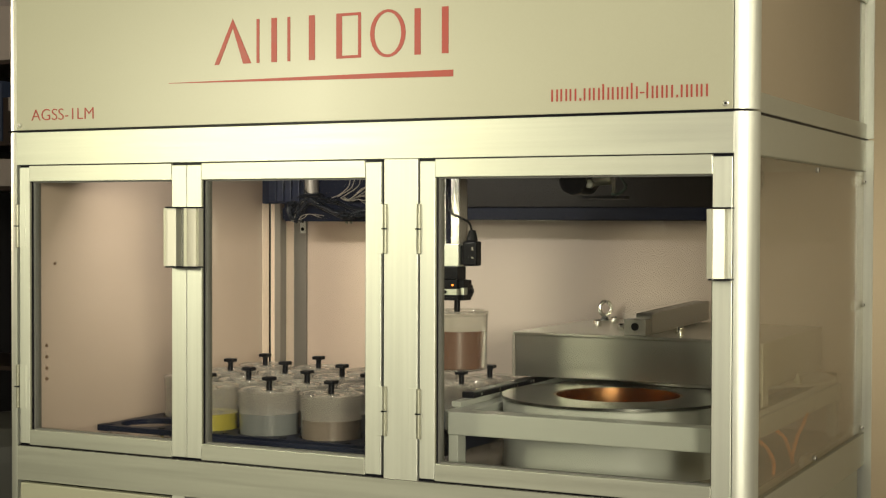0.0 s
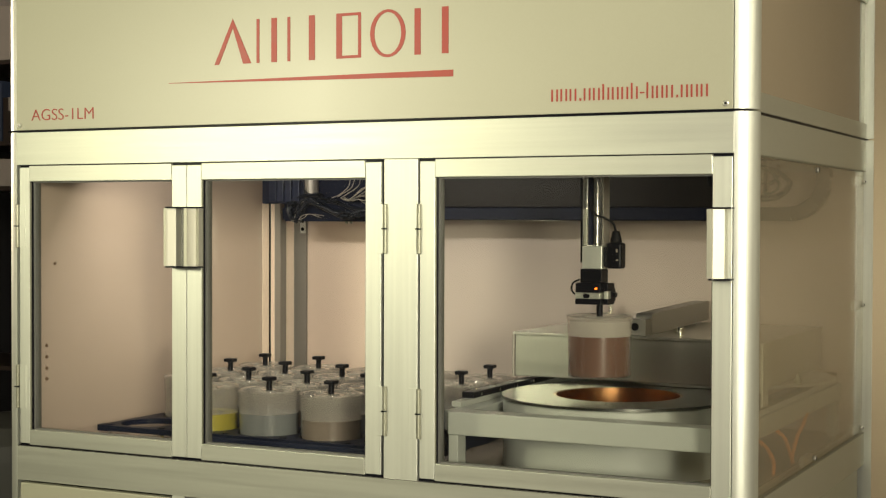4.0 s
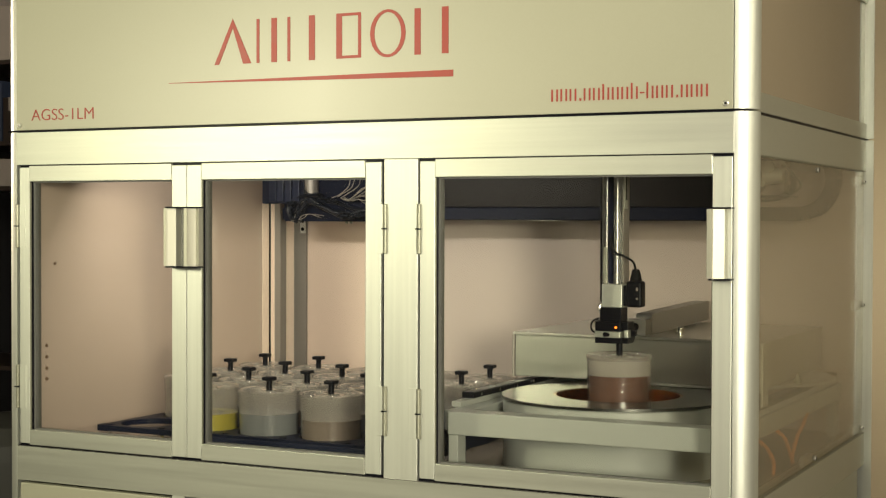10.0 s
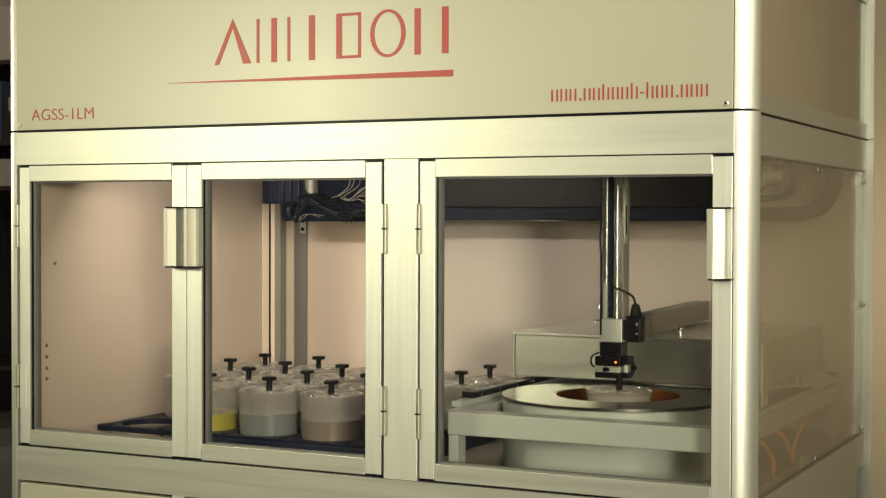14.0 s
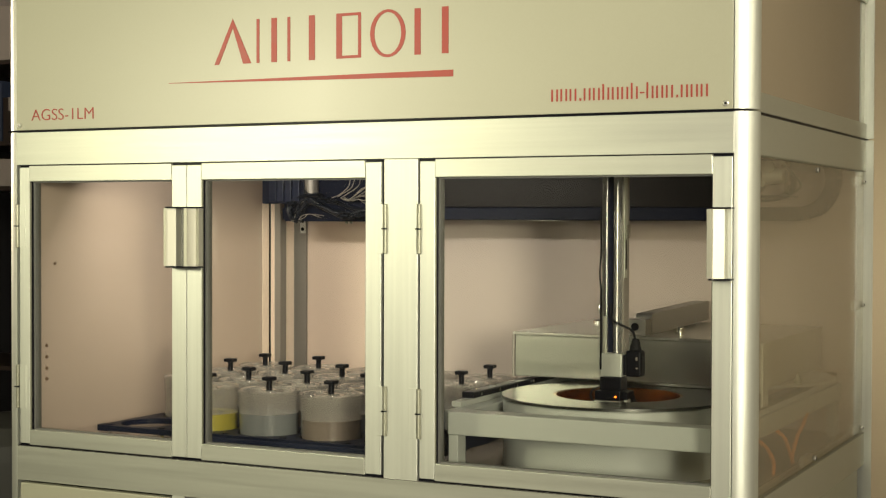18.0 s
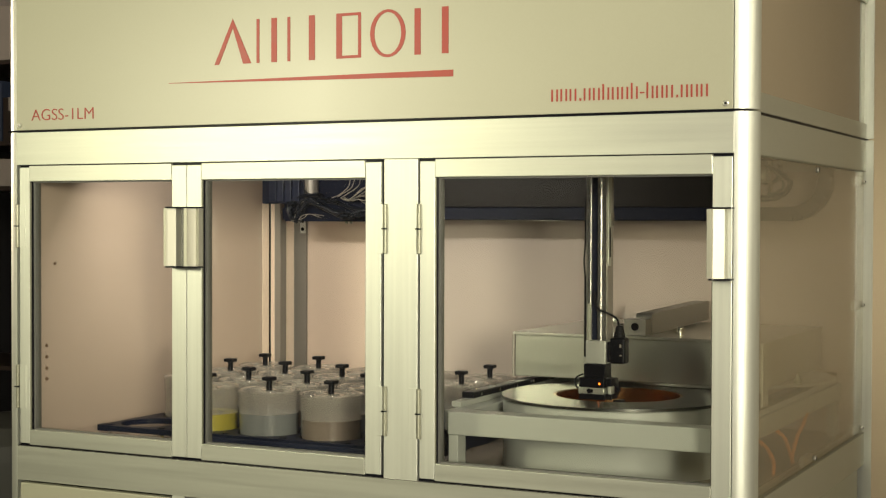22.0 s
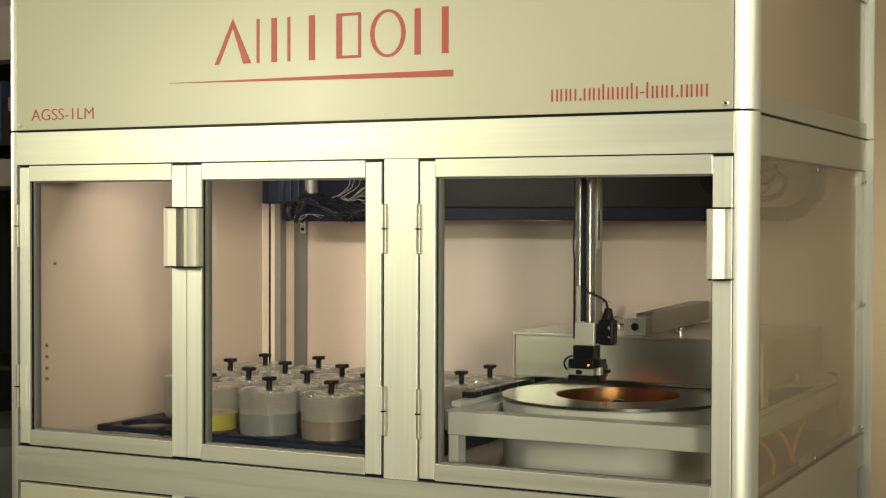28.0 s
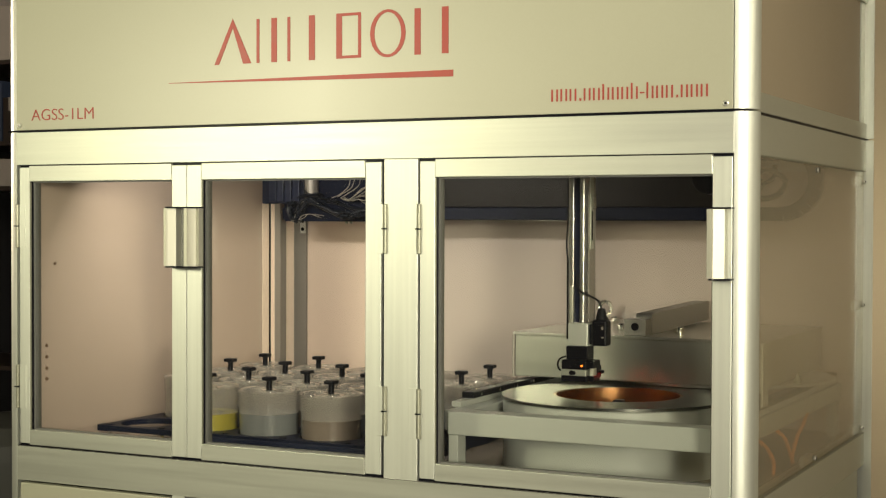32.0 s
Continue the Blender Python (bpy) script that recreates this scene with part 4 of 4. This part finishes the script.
plates = thing("pale_bracket", (-0.055, 0.29, 1.064), "pale folded metal bracket on the slide rail", "bracket")
part("plate_front", box(B(), -0.012, 0.012, -0.055, -0.005, 0.03, 0.132, 0.001), ALU_V, plates)
part("plate_rear", box(B(), -0.006, 0.016, 0.0, 0.045, 0.0, 0.132, 0.001), ALU_V, plates)
part("plate_foot", box(B(), -0.012, 0.012, -0.055, -0.001, 0.0, 0.0295, 0.001), BLACK, plates)
nozzle = thing("grease_nozzle", (-0.072, 0.736, 1.064), "small dark conical nozzle on the rail", "nozzle")
bm = B()
cyl(bm, (0, 0, 0.008), 0.012, 0.016, "z", 16, 0.008)
cyl(bm, (0, 0, 0.024), 0.005, 0.016, "z", 12, 0.002)
part("nozzle_body", bm, HINGE, nozzle)

# ---- shelving in the dark room ----
shelf = thing("storage_shelf", (-4.1, 2.6, 0), "dark steel shelving in the unlit room", "shelf")
for z in (0.42, 0.79, 1.59, 1.79, 2.15, 2.55):
    part("board", box(B(), -0.9, 0.9, -0.25, 0.25, z - 0.02, z, 0.002), SHELFMAT, shelf)
for x in (-0.9, 0.86):
    for y in (-0.25, 0.21):
        part("upright", box(B(), x, x + 0.04, y, y + 0.04, 0, 2.6), SHELFMAT, shelf)
rnd = random.Random(8)
for z, top in ((1.59, 0.15), (1.79, 0.30), (2.15, 0.33)):
    x = -4.95
    while x < -3.3:
        w, h = rnd.uniform(0.07, 0.15), rnd.uniform(0.55, 0.95) * top
        carton = thing("carton", (x + w / 2, 2.5, z), "small closed carton on the shelf", "box", "cartons on the shelf")
        part("carton_body", box(B(), -w / 2 + 0.003, w / 2 - 0.003, -0.1, 0.15, 0, h, 0.003), rnd.choice((CARD, CARD, CARD_BLUE, SHELFMAT)), carton)
        part("carton_tape", box(B(), -0.012, 0.012, -0.1015, 0.10, h - 0.06, h + 0.0012), CARD, carton)
        x += w + 0.004


# grey rounded object of unknown kind, built as a lidded drum
rounded_ = thing("rounded_shape", (-3.33, 1.7, 0), "dark grey rounded object of unknown kind in the unlit room", "bin")
bm = B()
lathe(bm, (0, 0, 0), [(0.20, 0.0), (0.21, 0.02), (0.25, 0.50), (0.25, 0.54)], 32)
part("shape_body", bm, SHAPEMAT, rounded_)
bm = B()
lathe(bm, (0, 0, 0), [(0.255, 0.541), (0.25, 0.60), (0.20, 0.66), (0.10, 0.69), (0.02, 0.70)], 32)
cap(bm, 0.70, 0.02, (0, 0, 0), 32)
part("shape_top", bm, SHAPEMAT, rounded_)


def motions():
    # offsets of the gripper: seconds, along x, along y, up
    rows = [(0, -0.4011, 0, 0), (0.5, -0.3592, 0, 0), (1, -0.3135, 0, 0), (1.5, -0.2697, 0, 0), (2, -0.225, 0, 0), (2.5, -0.1808, 0, 0), (3, -0.1345, 0, 0), (3.5, -0.0915, 0, 0), (4.0, -0.047, 0, 0), (4.4, -0.012, 0, 0), (4.65, -0.001, 0, 0), (4.9, 0, 0, 0), (5.5, 0, 0, 0)]
    for t in range(12):
        rows.append((5.75 + t, 0, 0, -0.0024 - 0.01925 * t))
    rows += [(17.75, 0, 0, -0.2334), (18.1, 0, 0, -0.2401), (18.25, 0, 0, -0.2421), (18.4, 0, 0, -0.2421), (18.7, 0, 0, -0.2421)]
    down = len(rows)
    rows += [(18.85, -0.002, 0, -0.2421), (19.0, -0.0065, 0, -0.2421), (19.5, -0.021, 0, -0.2421), (20.0, -0.0355, 0, -0.2421), (20.2, -0.0374, 0, -0.2421), (20.4, -0.0374, 0, -0.2421), (20.55, -0.0374, 0, -0.240)]
    for k in range(7):
        rows.append((21.0 + 0.5 * k - (0.2 if k == 6 else 0), -0.0376, 0, -0.2302 + 0.0095 * k - (0.0036 if k == 6 else 0)))
    rows += [(23.98, -0.038, 0, -0.1747), (24.2, -0.038, 0, -0.1747), (24.4, -0.039, 0, -0.1747), (24.6, -0.0445, 0, -0.1747), (25.0, -0.056, 0, -0.1747), (25.5, -0.0695, 0, -0.1747), (25.9, -0.081, 0, -0.1747), (26.1, -0.0842, 0, -0.1747), (26.3, -0.0842, 0, -0.1747), (26.9, -0.0842, 0, -0.1747)]
    # one slow horizontal circle over the well
    rr, c0 = 0.0396, (-0.047, 0.0135)
    for k in range(24):
        t = 27.1 + 0.2 * k if k else 27.1
        a = 2 * math.pi * (max(t, 27.3) - 27.3) / 4.4
        rows.append((t, c0[0] - rr * math.cos(a) * 0.94 - rr * math.sin(a) * 0.34, c0[1] - rr * math.cos(a) * 0.34 + rr * math.sin(a) * 0.94, -0.1747))
    a = 2 * math.pi * (32 - 27.3) / 4.4
    rows.append((32, c0[0] - rr * math.cos(a) * 0.94 - rr * math.sin(a) * 0.34, c0[1] - rr * math.cos(a) * 0.34 + rr * math.sin(a) * 0.94, -0.1747))
    walk(arm, [(t, pose(AX + x, AY + y, AZ + z)) for t, x, y, z in rows])
    walk(carriage, [(t, pose(AX + x, AY + y, 1.56)) for t, x, y, z in rows])
    walk(loop, [(t, pose(-0.19 + x / 4, 1.03, 1.54)) for t, x, y, z in rows])
    walk(chain, [(t, pose(AX + 0.02 + x / 2, 1.09, 1.555)) for t, x, y, z in rows])
    held = [(t, pose(-0.39 + x, 0.40, 1.0985 + z)) for t, x, y, z in rows[:down]]
    walk(carried, held + [(32, held[-1][1])])
    seat = (0.0432, 0.030, 0.021)
    walk(turret, [(0, pose(*seat, 0, 0, 180)), (26.3, pose(*seat, 0, 0, 180)), (26.5, pose(*seat, 0, 0, 135)), (26.7, pose(*seat, 0, 30, 95)), (26.9, pose(*seat, 0, 87, 70)), (32, pose(*seat, 0, 87, 70))])


motions()
